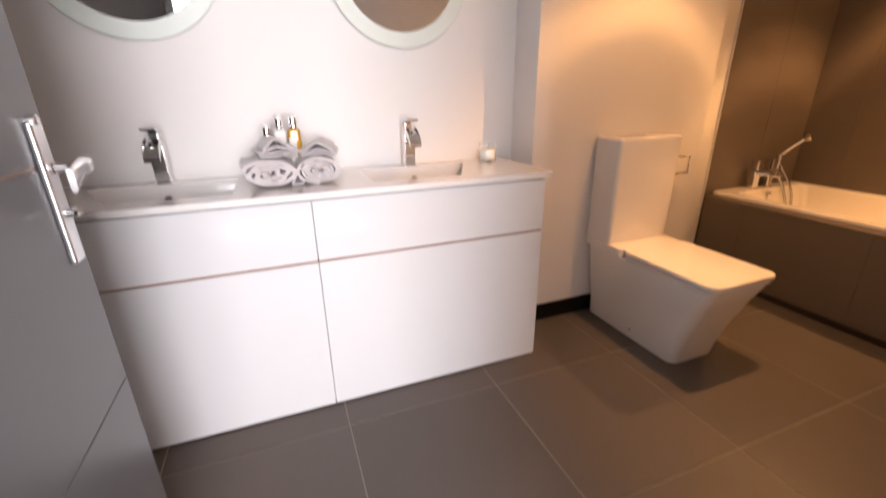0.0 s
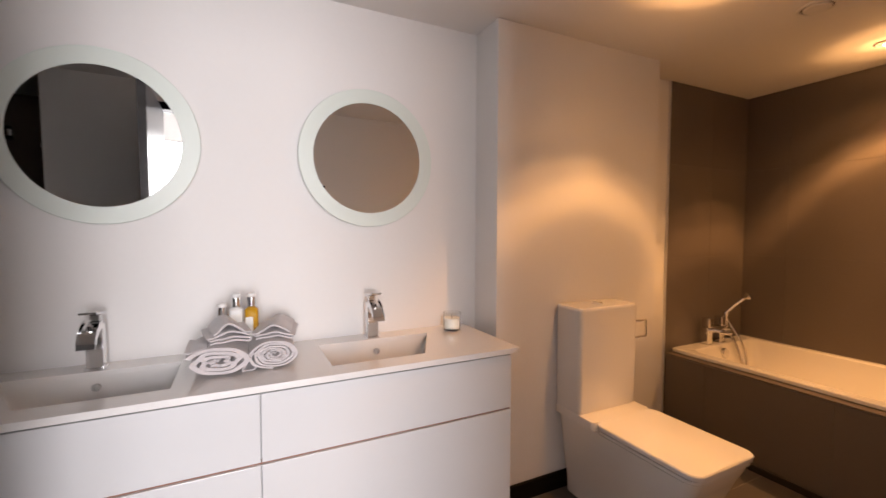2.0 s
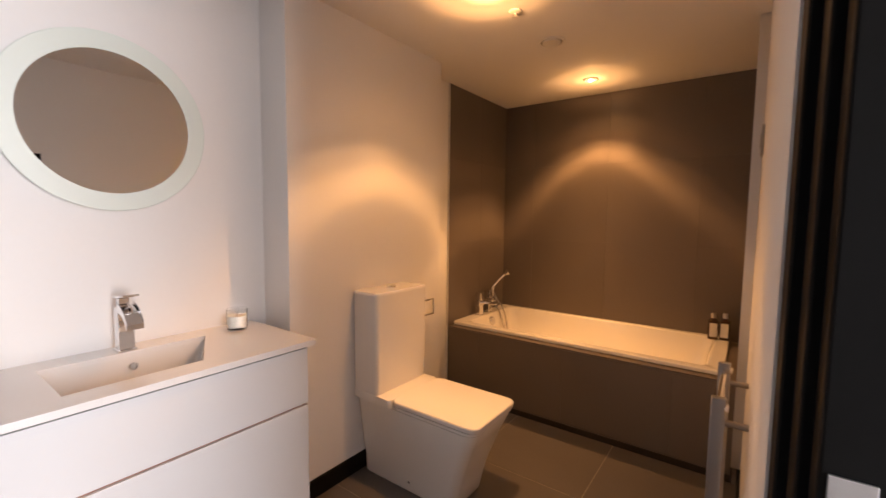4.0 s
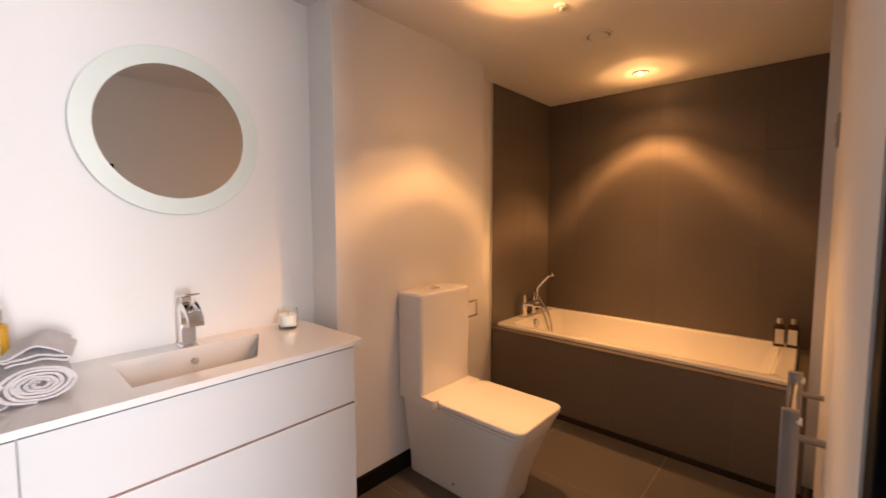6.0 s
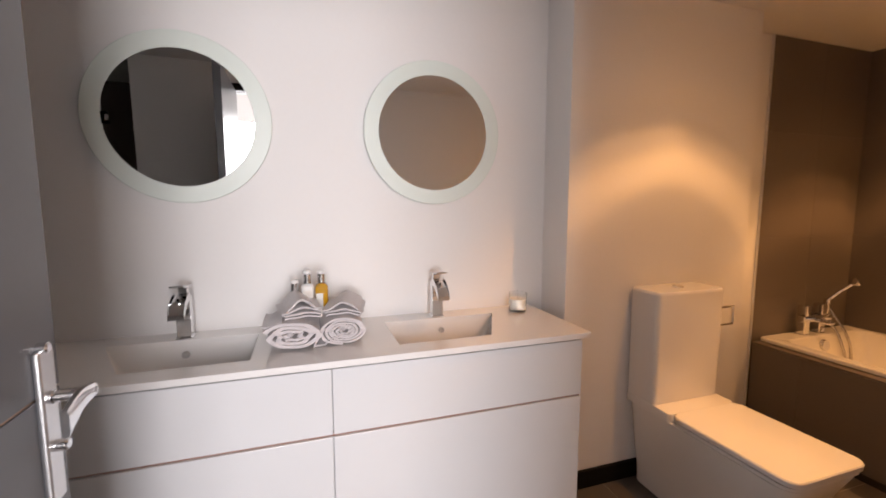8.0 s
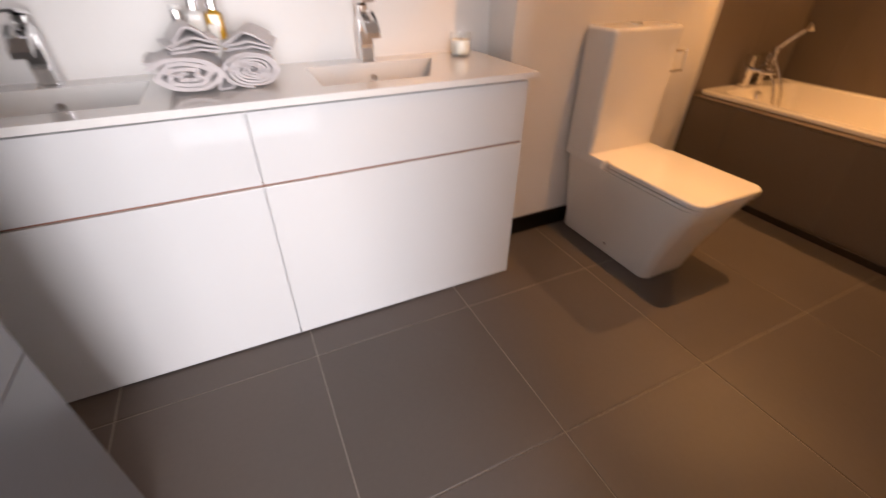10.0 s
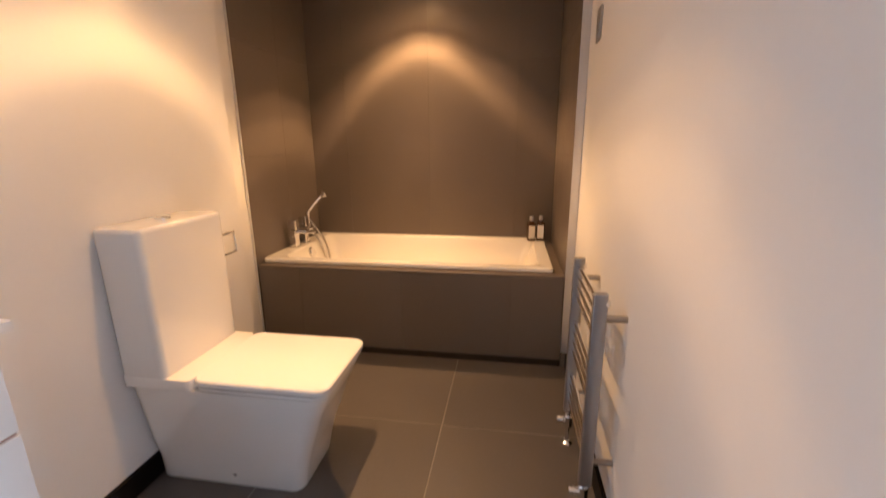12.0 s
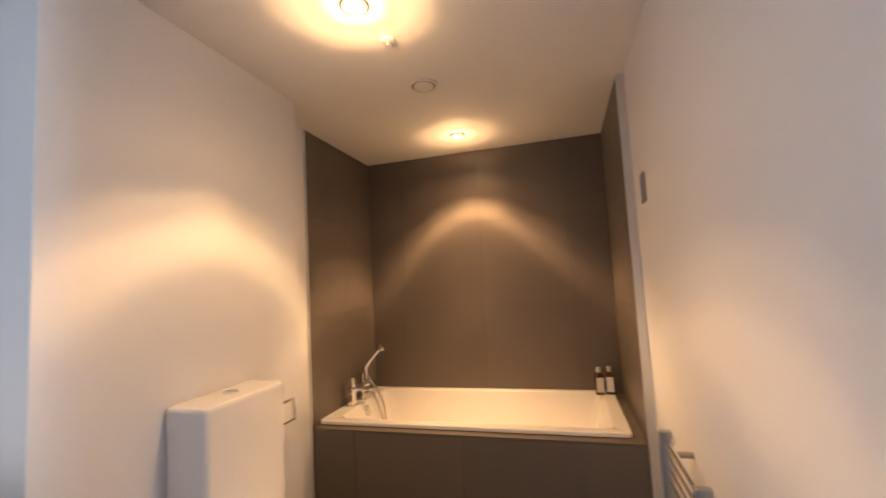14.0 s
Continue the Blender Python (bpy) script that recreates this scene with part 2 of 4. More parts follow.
def tube(points, r, n=10, bm=None):
    """A round bar along a line of points."""
    bm = bm or bmesh.new()
    pts = [Vector(p) for p in points]
    rings, side = [], None
    for i, p in enumerate(pts):
        d = (pts[min(i + 1, len(pts) - 1)] - pts[max(i - 1, 0)]).normalized()
        if side is None:
            side = d.orthogonal().normalized()
        side = (side - d * side.dot(d)).normalized()
        up = d.cross(side)
        rings.append([bm.verts.new(p + r * (math.cos(2 * math.pi * k / n) * side + math.sin(2 * math.pi * k / n) * up)) for k in range(n)])
    for a, b in zip(rings, rings[1:]):
        for i in range(n):
            j = (i + 1) % n
            bm.faces.new((a[i], a[j], b[j], b[i]))
    bm.faces.new(list(reversed(rings[0])))
    bm.faces.new(rings[-1])
    return bm


def curve(points, steps=8):
    """Smooth points through the given ones."""
    p = [Vector(q) for q in points]
    p = [2 * p[0] - p[1], *p, 2 * p[-1] - p[-2]]
    out = []
    for i in range(1, len(p) - 2):
        for k in range(steps):
            t = k / steps
            a, b, c, d = p[i - 1:i + 3]
            out.append(0.5 * (2 * b + (c - a) * t + (2 * a - 5 * b + 4 * c - d) * t * t + (3 * b - a - 3 * c + d) * t ** 3))
    return [*out, p[-2]]


def structure(name, bm, mat, label, category="wall"):
    return tagged(part(name, bm, mat), label, category, "", "structure")


# ---- the shell ----
NORTH, TOILET_Y, RECESS_Y, SOUTH, EAST = 3.87, 3.68, 3.865, 2.085, 4.53
PIER_X, RECESS_X, TILE_X, WEST = 2.28, 3.35, 3.69, -1.0
DOOR_L, DOOR_R, HEAD = 0.80, 1.70, 2.06

structure("wall_north", box(WEST - 0.12, PIER_X, NORTH, NORTH + 0.12, -0.05, CEIL), M_WALL, "smooth white painted wall behind the washbasins")
structure("wall_pier", box(PIER_X, RECESS_X, TOILET_Y, NORTH + 0.12, -0.05, CEIL, 0.003), M_WALL, "white painted boxed-out wall behind the toilet")
structure("wall_recess", box(RECESS_X, EAST + 0.12, RECESS_Y, NORTH + 0.12, -0.05, CEIL), M_WALL, "white painted wall at the end of the bath")
structure("wall_east", box(EAST + 0.012, EAST + 0.12, SOUTH - 0.1, RECESS_Y, -0.05, CEIL), M_GROUT_WALL, "wall behind the tiles along the bath")
bm = box(1.872, EAST + 0.12, SOUTH - 0.105, SOUTH, -0.05, CEIL)
structure("wall_south", bm, M_WALL, "smooth white painted wall with the towel radiator")
structure("wall_south_behind_door", box(0.2, DOOR_L - 0.05, SOUTH - 0.105, SOUTH, -0.05, CEIL), M_WALL, "white painted wall behind the open door")
bm = box(DOOR_L - 0.05, 1.872, SOUTH - 0.105, SOUTH, HEAD + 0.05, CEIL)
add_box(bm, 1.742, 1.872, SOUTH - 0.105, SOUTH, 1.662, HEAD + 0.05)
structure("wall_over_door", bm, M_WALL, "white painted wall over the doorway")
structure("wall_west", box(WEST - 0.12, WEST, 1.1, NORTH, -0.05, CEIL), M_WALL, "plain white end wall of the bathroom")
structure("wall_shower_side", box(0.2, 0.3, 1.1, SOUTH - 0.105, -0.05, CEIL), M_TILE, "dark tiled side wall of the shower")
structure("wall_shower_back", box(WEST - 0.12, 0.3, 1.0, 1.1, -0.05, CEIL), M_TILE, "dark tiled back wall of the shower")
tagged(part("ceiling", box(WEST - 0.12, EAST + 0.12, 1.0, NORTH + 0.12, CEIL, CEIL + 0.1), M_CEIL), "flat white painted plaster ceiling", "ceiling", "", "structure")

# the room behind the doorway
structure("hall_wall_west", box(-0.72, -0.6, -0.85, 1.0, -0.05, 2.75), M_WALL, "white painted wall of the room next door")
structure("hall_wall_east", box(3.3, 3.42, -0.85, SOUTH - 0.105, -0.05, 2.75), M_WALL, "white painted wall of the room next door")
structure("hall_wall_shower", box(0.3, DOOR_L - 0.05, 1.85, SOUTH - 0.11, -0.05, 2.75), M_WALL, "white painted wall beside the doorway")
bm = bmesh.new()
for x0, x1, z0, z1 in ((-0.72, 0.45, -0.05, 2.75), (2.11, 3.42, -0.05, 2.75), (0.45, 2.11, -0.05, 0.38), (0.45, 2.11, 2.24, 2.75)):
    add_box(bm, x0, x1, -0.97, -0.85, z0, z1)
structure("hall_wall_window", bm, M_WALL, "white painted wall round a wide bright window")
tagged(part("hall_ceiling", box(-0.72, 3.42, -0.97, SOUTH - 0.105, 2.75, 2.85), M_CEIL), "white painted ceiling of the room next door", "ceiling", "", "structure")
structure("hall_wall_north", box(-0.72, 0.3, 0.98, 1.0, -0.05, 2.75), M_WALL, "white painted wall of the room next door")
structure("hall_wall_over", box(0.3, 3.3, SOUTH - 0.11, SOUTH - 0.106, CEIL - 0.1, 2.75), M_WALL, "white painted wall over the doorway")
tagged(part("ground", box(-40, 40, -60, 30, -0.4, -0.3), M_GROUT), "grey ground outside the building", "ground", "", "structure")
tagged(part("hall_floor", box(-0.72, 3.42, -0.97, SOUTH - 0.10, -0.1, -0.006), M_CARPET), "grey oak boarded floor of the room next door", "floor", "", "structure")

# ---- door and its frame ----
def door_frame():
    t = thing("door_frame_1", (DOOR_L + DOOR_R) / 2, SOUTH, 0, "black painted door frame with stepped lining", "door frame", "", "structure")
    cx = (DOOR_L + DOOR_R) / 2
    for x0, x1, y0, y1, z1 in ((DOOR_R, 1.74, -0.115, -0.024, HEAD + 0.05), (DOOR_L - 0.05, DOOR_L, -0.115, 0.012, HEAD + 0.05)):
        part("jamb", box(x0 - cx, x1 - cx, y0, y1, 0, z1, 0.003), M_BLACK, t)
    for x0, x1, y1 in ((1.743, 1.80, -0.014), (1.803, 1.87, -0.003)):
        part("side_panel", box(x0 - cx, x1 - cx, -0.10, y1, 0, 1.66, 0.003), M_BLACK, t, "black side panel beside the doorway")
    part("head", box(DOOR_L - cx, DOOR_R - cx, -0.115, 0.012, HEAD, HEAD + 0.05, 0.003), M_BLACK, t)
    keep = part("strike_plate", box(DOOR_R - 0.003 - cx, DOOR_R - cx, -0.06, -0.03, 0.93, 1.10, 0.001), M_SATIN, t)
    keep["label"] = "brushed metal strike plate"
    return t


def door_leaf():
    """Hinged at its origin, standing open along y."""
    t = thing("door_1", 0.806, 2.105, 0, "open charcoal grey bathroom door with a chrome lever", "door", "", "structure", rz=0)
    w, x0, x1 = 0.83, 0.0, 0.040
    for z0, z1 in ((0.008, 0.595), (0.598, 1.030), (1.034, 2.045)):
        part("door_panel", box(x0, x1, 0, w, z0, z1, 0.0015), M_DOOR, t)
    core = box(x0 + 0.002, x1 - 0.0025, 0.002, w - 0.002, 0.01, 2.043)
    part("door_core", core, M_INLAY, t, "copper toned inlay lines")
    py, pz = w - 0.045, 0.985
    plate = box(x1, x1 + 0.010, py - 0.019, py + 0.019, pz - 0.117, pz + 0.117, 0.004, 3)
    handle = part("door_handle", plate, M_SATIN, t, "satin aluminium backplate")
    part("neck", lathe([(0.010, 0), (0.0105, 0.006), (0.009, 0.008), (0.0085, 0.050)], 20, m=Matrix.Translation((x1 + 0.008, py, pz + 0.045)) @ Euler((0, radians(90), 0)).to_matrix().to_4x4()), M_CHROME, handle)
    lever = bmesh.new()
    lx = x1 + 0.057
    path = [(0.000, 0.006, 0.002), (0.0, -0.014, 0.003), (0.001, -0.034, 0.002), (0.003, -0.056, -0.003), (0.004, -0.078, -0.011)]
    rings = []
    for k, (dx, dy, dz) in enumerate(path):
        hw, hh = 0.008 - 0.0008 * k, 0.010 + 0.0022 * k
        rings.append([lever.verts.new((lx + dx + a * hw, py + dy, pz + 0.045 + dz + b * hh)) for a, b in ((-1, -0.6), (-0.6, -1), (0.6, -1), (1, -0.6), (1, 0.6), (0.6, 1), (-0.6, 1), (-1, 0.6))])
    for a, b in zip(rings, rings[1:]):
        for i in range(8):
            lever.faces.new((a[i], a[(i + 1) % 8], b[(i + 1) % 8], b[i]))
    lever.faces.new(rings[0])
    lever.faces.new(list(reversed(rings[-1])))
    part("lever", lever, M_CHROME, handle, "polished chrome lever")
    part("thumb_turn", lathe([(0.009, 0), (0.009, 0.016), (0.007, 0.019)], 20, m=Matrix.Translation((x1 + 0.008, py, pz - 0.03)) @ Euler((0, radians(90), 0)).to_matrix().to_4x4()), M_CHROME, handle)
    part("screw_cap", lathe([(0.008, -0.020), (0.008, 0.004), (0.006, 0.006)], 16, m=Matrix.Translation((x1 + 0.008, py, pz + 0.119)) @ Euler((0, radians(90), 0)).to_matrix().to_4x4()), M_CHROME, handle)
    part("latch_bolt", box(0.012, 0.028, w, w + 0.010, pz + 0.035, pz + 0.055, 0.003), M_SATIN, t, "steel latch bolt")
    for z in (0.25, 1.0, 1.8):
        part("hinge", lathe([(0.007, -0.05), (0.007, 0.05)], 14, m=Matrix.Translation((-0.004, -0.002, z))), M_SATIN, t)
    return t


door_frame()
door_leaf()


# ---- washbasin unit ----
VX0, VX1, VF = 0.37, 2.175, 3.412
SEAM, GAP_Z = 1.279, 0.603
BASINS = (0.81, 1.74)


def vanity():
    t = thing("vanity_unit", SEAM, NORTH, 0, "white gloss double washbasin cabinet with two drawers and two doors", "cabinet")
    f, b = VF - NORTH, -0.002
    w = VX1 - SEAM
    part("body", box(-w, w, f + 0.021, b, 0.012, 0.70, 0.001), M_LACQUER, t)
    part("plinth", box(-w + 0.01, w - 0.01, f + 0.05, b - 0.01, 0.0, 0.0125), M_BLACK, t, "black recessed base")
    part("finger_rail", box(-w, w, f + 0.021, f + 0.045, 0.70, 0.818), M_CARCASS, t)
    # added strip whose colour carries the warm reflection in the gap
    part("grip_strip", box(-w + 0.001, w - 0.001, f + 0.009, f + 0.0205, GAP_Z - 0.006, GAP_Z + 0.006), M_GAP_WARM, t, "added strip coloured like warm light in the finger gap")
    for sx in (-1, 1):
        part("end_panel", box(sx * w - 0.018 if sx > 0 else -w, w if sx > 0 else -w + 0.018, f + 0.045, b, 0.70, 0.818, 0.001), M_LACQUER, t)
        a0, a1 = (0.0015, w) if sx > 0 else (-w, -0.0015)
        part("door", box(a0, a1, f, f + 0.020, 0.007, GAP_Z - 0.004, 0.0015), M_LACQUER, t)
        part("drawer_front", box(a0, a1, f, f + 0.020, GAP_Z + 0.004, 0.815, 0.0015), M_LACQUER, t)
    return t


def basin_top():
    """One ceramic top with two sunk basins."""
    x0, x1, y0, y1, z0, z1 = VX0 - 0.01, 2.208, 3.404, NORTH - 0.001, 0.822, 0.842
    t = thing("basin_worktop", (x0 + x1) / 2, NORTH, z0, "glossy white ceramic worktop with two sunk rectangular basins", "worktop")
    cx = (x0 + x1) / 2
    bm = bmesh.new()
    bw, by0, by1 = 0.235, 3.492, 3.772
    slant = {(1, 1): 0.13, (4, 1): -0.13}
    xs = [x0, BASINS[0] - bw, BASINS[0] + bw, BASINS[1] - bw, BASINS[1] + bw, x1]
    ys = [y0, by0, by1, y1]
    loc = lambda x, y, z: (x - cx, y - NORTH, z - z0)
    for z in (z0, z1):
        grid = [[bm.verts.new(loc(x + slant.get((i, j), 0), y, z)) for j, y in enumerate(ys)] for i, x in enumerate(xs)]
        for i in range(5):
            for j in range(3):
                if j == 1 and i in (1, 3):
                    continue
                bm.faces.new((grid[i][j], grid[i + 1][j], grid[i + 1][j + 1], grid[i][j + 1]))
        if z == z0:
            low = grid
    bm.verts.ensure_lookup_table()
    rim = [(i, 0) for i in range(6)] + [(5, 1), (5, 2), (5, 3)] + [(i, 3) for i in range(4, -1, -1)] + [(0, 2), (0, 1)]
    for (a, b), (c, d) in zip(rim, rim[1:] + rim[:1]):
        bm.faces.new((low[a][b], low[c][d], grid[c][d], grid[a][b]))
    for i in (1, 3):
        hole = [(i, 1), (i + 1, 1), (i + 1, 2), (i, 2)]
        for (a, b), (c, d) in zip(hole, hole[1:] + hole[:1]):
            bm.faces.new((low[a][b], low[c][d], grid[c][d], grid[a][b]))
    edges = [e for e in bm.edges if len(e.link_faces) == 2 and e.calc_face_angle(0) > 1]
    bmesh.ops.bevel(bm, geom=edges, offset=0.004, segments=3, affect="EDGES", profile=0.5)
    part("slab", bm, M_CERAMIC, t)
    for bx in BASINS:
        c = (bx - cx, (by0 + by1) / 2 - NORTH)
        w, d = 2 * bw, by1 - by0
        bowl = loft([(*c, w + 0.012, d + 0.012, 0.014, -0.001), (*c, w, d, 0.012, 0.003), (*c, w - 0.006, d - 0.006, 0.016, -0.02),
                     (*c, w - 0.05, d - 0.035, 0.03, -0.085), (*c, w - 0.09, d - 0.07, 0.03, -0.098), (c[0], c[1] + 0.02, 0.05, 0.05, 0.02, -0.103)], 5, False, True)
        side = 1 if bx > SEAM else -1
        for v in bowl.verts:
            u = min(1.0, max(0.0, (c[1] + d / 2 - v.co.y) / d)) * max(0.0, side * (v.co.x - c[0]) / bw)
            v.co.x -= side * 0.13 * u
        bb = part("basin", bowl, M_CERAMIC, t)
        part("overflow_ring", lathe([(0.011, 0), (0.013, 0.003), (0.011, 0.005), (0.008, 0.005), (0.007, 0.001)], 20,
                                    m=Matrix.Translation((c[0], c[1] + d / 2 - 0.011, -0.030)) @ Euler((radians(78), 0, 0)).to_matrix().to_4x4()), M_CHROME, bb)
        part("waste", lathe([(0.030, 0), (0.030, 0.004), (0.026, 0.007), (0.0, 0.007)], 24, m=Matrix.Translation((c[0], c[1] + 0.02, -0.103))), M_CHROME, bb, "chrome waste plug")
    return t


def basin_tap(x):
    t = thing("basin_tap", x, 3.805, 0.842, "square chrome waterfall basin tap with a flat lever", "tap", "basin taps")
    part("base", loft([(0, 0, 0.056, 0.056, 0.004, 0), (0, 0, 0.056, 0.056, 0.004, 0.006), (0, 0, 0.05, 0.05, 0.004, 0.008)]), M_CHROME, t)
    part("body", loft([(0, 0, 0.046, 0.042, 0.003, 0.006), (0, 0, 0.046, 0.042, 0.003, 0.150)]), M_CHROME, t)
    sp = bmesh.new()
    prof = [(-0.018, 0.158), (-0.050, 0.150), (-0.080, 0.132), (-0.104, 0.104)]
    rings = []
    for y, z in prof:
        rings.append([sp.verts.new((sx * 0.022, y, z + dz)) for sx, dz in ((-1, 0), (1, 0), (1, -0.016), (-1, -0.016))])
    for a, b in zip(rings, rings[1:]):
        for i in range(4):
            sp.faces.new((a[i], a[(i + 1) % 4], b[(i + 1) % 4], b[i]))
    sp.faces.new(rings[0])
    sp.faces.new(list(reversed(rings[-1])))
    spout = part("spout", sp, M_CHROME, t)
    for sx in (-1, 1):
        side = bmesh.new()
        r2 = [[side.verts.new((sx * (0.0225 + k * 0.0015), y, z + dz)) for y, z in prof for dz in (0.010, -0.018)] for k in (0, 1)]
        for i in range(3):
            for r in r2:
                side.faces.new((r[2 * i], r[2 * i + 2], r[2 * i + 3], r[2 * i + 1]))
            side.faces.new((r2[0][2 * i], r2[0][2 * i + 2], r2[1][2 * i + 2], r2[1][2 * i]))
            side.faces.new((r2[0][2 * i + 1], r2[0][2 * i + 3], r2[1][2 * i + 3], r2[1][2 * i + 1]))
        side.faces.new((r2[0][0], r2[0][1], r2[1][1], r2[1][0]))
        side.faces.new((r2[0][6], r2[0][7], r2[1][7], r2[1][6]))
        part("spout_cheek", side, M_CHROME, spout)
    part("neck", loft([(0, 0.004, 0.03, 0.026, 0.003, 0.148), (0, 0.004, 0.03, 0.026, 0.003, 0.178)]), M_CHROME, t)
    lv = box(-0.023, 0.023, -0.075, 0.026, -0.004, 0.004, 0.002)
    bmesh.ops.transform(lv, matrix=Matrix.Translation((0, 0, 0.184)) @ Euler((radians(-8), 0, 0)).to_matrix().to_4x4(), verts=lv.verts)
    part("lever", lv, M_CHROME, t)
    return t


vanity()
basin_top()
for bx in BASINS:
    basin_tap(bx - 0.008)


def round_mirror(x, z=1.604, lean=0.0, swing=0.0):
    t = thing("round_mirror", x, NORTH - 0.006, z, "round wall mirror with a wide frosted glass rim", "mirror", "mirrors over the basins")
    t.matrix_world = pose(x, NORTH - 0.008, z, lean, 0, swing)
    turn = Euler((radians(90), 0, 0)).to_matrix().to_4x4()
    part("backing", lathe([(0.26, -0.006), (0.26, 0.012)], 48, m=turn), M_BLACK, t, "dark recessed mounting disc")
    ring = bmesh.new()
    prof = [(0.2325, 0.012), (0.289, 0.012), (0.291, 0.0135), (0.291, 0.0165), (0.289, 0.018), (0.2325, 0.018)]
    n = 96
    rings = [[ring.verts.new(turn @ Vector((r * math.cos(2 * math.pi * k / n), r * math.sin(2 * math.pi * k / n), h))) for k in range(n)] for r, h in prof]
    for i in range(len(prof)):
        a, b = rings[i], rings[(i + 1) % len(prof)]
        for k in range(n):
            ring.faces.new((a[k], a[(k + 1) % n], b[(k + 1) % n], b[k]))
    part("frosted_rim", ring, M_FROST, t, "pale green frosted glass rim")
    part("mirror_glass", lathe([(0.2323, 0.012), (0.2323, 0.0175)], 96, m=turn), M_MIRROR, t, "clear silvered centre")
    return t


round_mirror(0.821, 1.608, lean=1.2, swing=1.2)
round_mirror(1.738)


# ---- toilet ----
def toilet():
    t = thing("toilet", 2.816, TOILET_Y, 0, "square white close-coupled toilet with the lid closed", "toilet")
    pan = loft([(0.0, -0.2965, 0.262, 0.557, 0.04, 0.0), (0.0, -0.2970, 0.266, 0.560, 0.04, 0.006), (0.0, -0.3055, 0.277, 0.577, 0.042, 0.088), (0.0, -0.3095, 0.29, 0.611, 0.045, 0.16),
                (0.0, -0.3390, 0.338, 0.670, 0.05, 0.32), (0.0, -0.3555, 0.362, 0.703, 0.055, 0.392), (0.0, -0.3555, 0.362, 0.703, 0.055, 0.402)], 6)
    part("pan", pan, M_CERAMIC, t)
    part("rear_deck", loft([(0, -0.127, 0.372, 0.25, 0.015, 0.403), (0, -0.127, 0.372, 0.25, 0.015, 0.436), (0, -0.127, 0.368, 0.246, 0.014, 0.440)], 4), M_CERAMIC, t)
    seat = loft([(0, -0.485, 0.360, 0.455, 0.045, 0.404), (0, -0.485, 0.365, 0.46, 0.045, 0.407), (0, -0.485, 0.365, 0.46, 0.045, 0.418)], 6)
    part("seat", seat, M_CERAMIC, t)
    lid = loft([(0, -0.489, 0.362, 0.462, 0.045, 0.421), (0, -0.489, 0.370, 0.468, 0.045, 0.424), (0, -0.489, 0.372, 0.470, 0.045, 0.440), (0, -0.489, 0.364, 0.462, 0.042, 0.4445)], 6)
    part("lid", lid, M_CERAMIC, t, "closed flat white lid")
    for sx in (-1, 1):
        part("hinge", tube([(sx * 0.165, -0.257, 0.425), (sx * 0.10, -0.257, 0.425)], 0.009, 12), M_CHROME, t)
        part("fixing_cap", lathe([(0.007, 0), (0.007, 0.004), (0.004, 0.006)], 16, m=Matrix.Translation((sx * 0.1345, -0.33, 0.05)) @ Euler((0, radians(90 * sx), 0)).to_matrix().to_4x4()), M_CHROME, t)
    ct = part("cistern", loft([(0, -0.086, 0.372, 0.165, 0.022, 0.441), (0, -0.086, 0.374, 0.166, 0.022, 0.45), (0, -0.087, 0.378, 0.170, 0.022, 0.925), (0, -0.087, 0.375, 0.167, 0.022, 0.933), (0, -0.087, 0.366, 0.158, 0.02, 0.938)], 6), M_CERAMIC, t)
    btn = part("flush_button", lathe([(0.026, 0), (0.026, 0.005), (0.023, 0.008), (0, 0.008)], 28, m=Matrix.Translation((0.0, -0.087, 0.938))), M_CHROME, ct, "round chrome dual flush button")
    part("button_split", box(-0.0008, 0.0008, -0.109, -0.065, 0.9455, 0.9465), M_BLACK, ct)
    return t


toilet()


# ---- bath ----
RIM_X0, RIM_Y0, RIM_Z = 3.752, 2.175, 0.535


def bath():
    cx, cy = (RIM_X0 + EAST) / 2, (RIM_Y0 + RECESS_Y - 0.012) / 2
    t = thing("bath", cx, cy, 0, "white rectangular built-in bath with a flat rim", "bath")
    w, d = EAST - RIM_X0 - 0.002, RECESS_Y - 0.014 - RIM_Y0
    o = -0.015
    bm = loft([(0, 0, w - 0.03, d - 0.03, 0.03, RIM_Z - 0.03), (0, 0, w, d, 0.022, RIM_Z - 0.022), (0, 0, w, d, 0.022, RIM_Z - 0.006), (0, 0, w - 0.012, d - 0.012, 0.02, RIM_Z),
               (0.0, o, w - 0.10, d - 0.17, 0.05, RIM_Z + 0.001), (0.0, o, w - 0.118, d - 0.188, 0.05, RIM_Z - 0.006), (0.0, o, w - 0.14, d - 0.22, 0.055, RIM_Z - 0.06),
               (0.0, o - 0.0, w - 0.20, d - 0.34, 0.08, RIM_Z - 0.33), (0.0, o, w - 0.27, d - 0.44, 0.09, RIM_Z - 0.385), (0.0, o, 0.2, 0.6, 0.08, RIM_Z - 0.392)], 7, False, True)
    tub = part("tub", bm, M_ACRYLIC, t)
    turn = Euler((radians(80), 0, 0)).to_matrix().to_4x4()
    part("overflow", lathe([(0.036, -0.004), (0.036, 0.008), (0.030, 0.020), (0.0, 0.022)], 28, m=Matrix.Translation((-0.02, d / 2 - 0.118, RIM_Z - 0.055)) @ turn), M_CHROME, tub, "round chrome overflow")
    part("waste", lathe([(0.035, 0), (0.035, 0.004), (0.0, 0.005)], 24, m=Matrix.Translation((0, d / 2 - 0.42, RIM_Z - 0.391))), M_CHROME, tub)
    return t


bath()


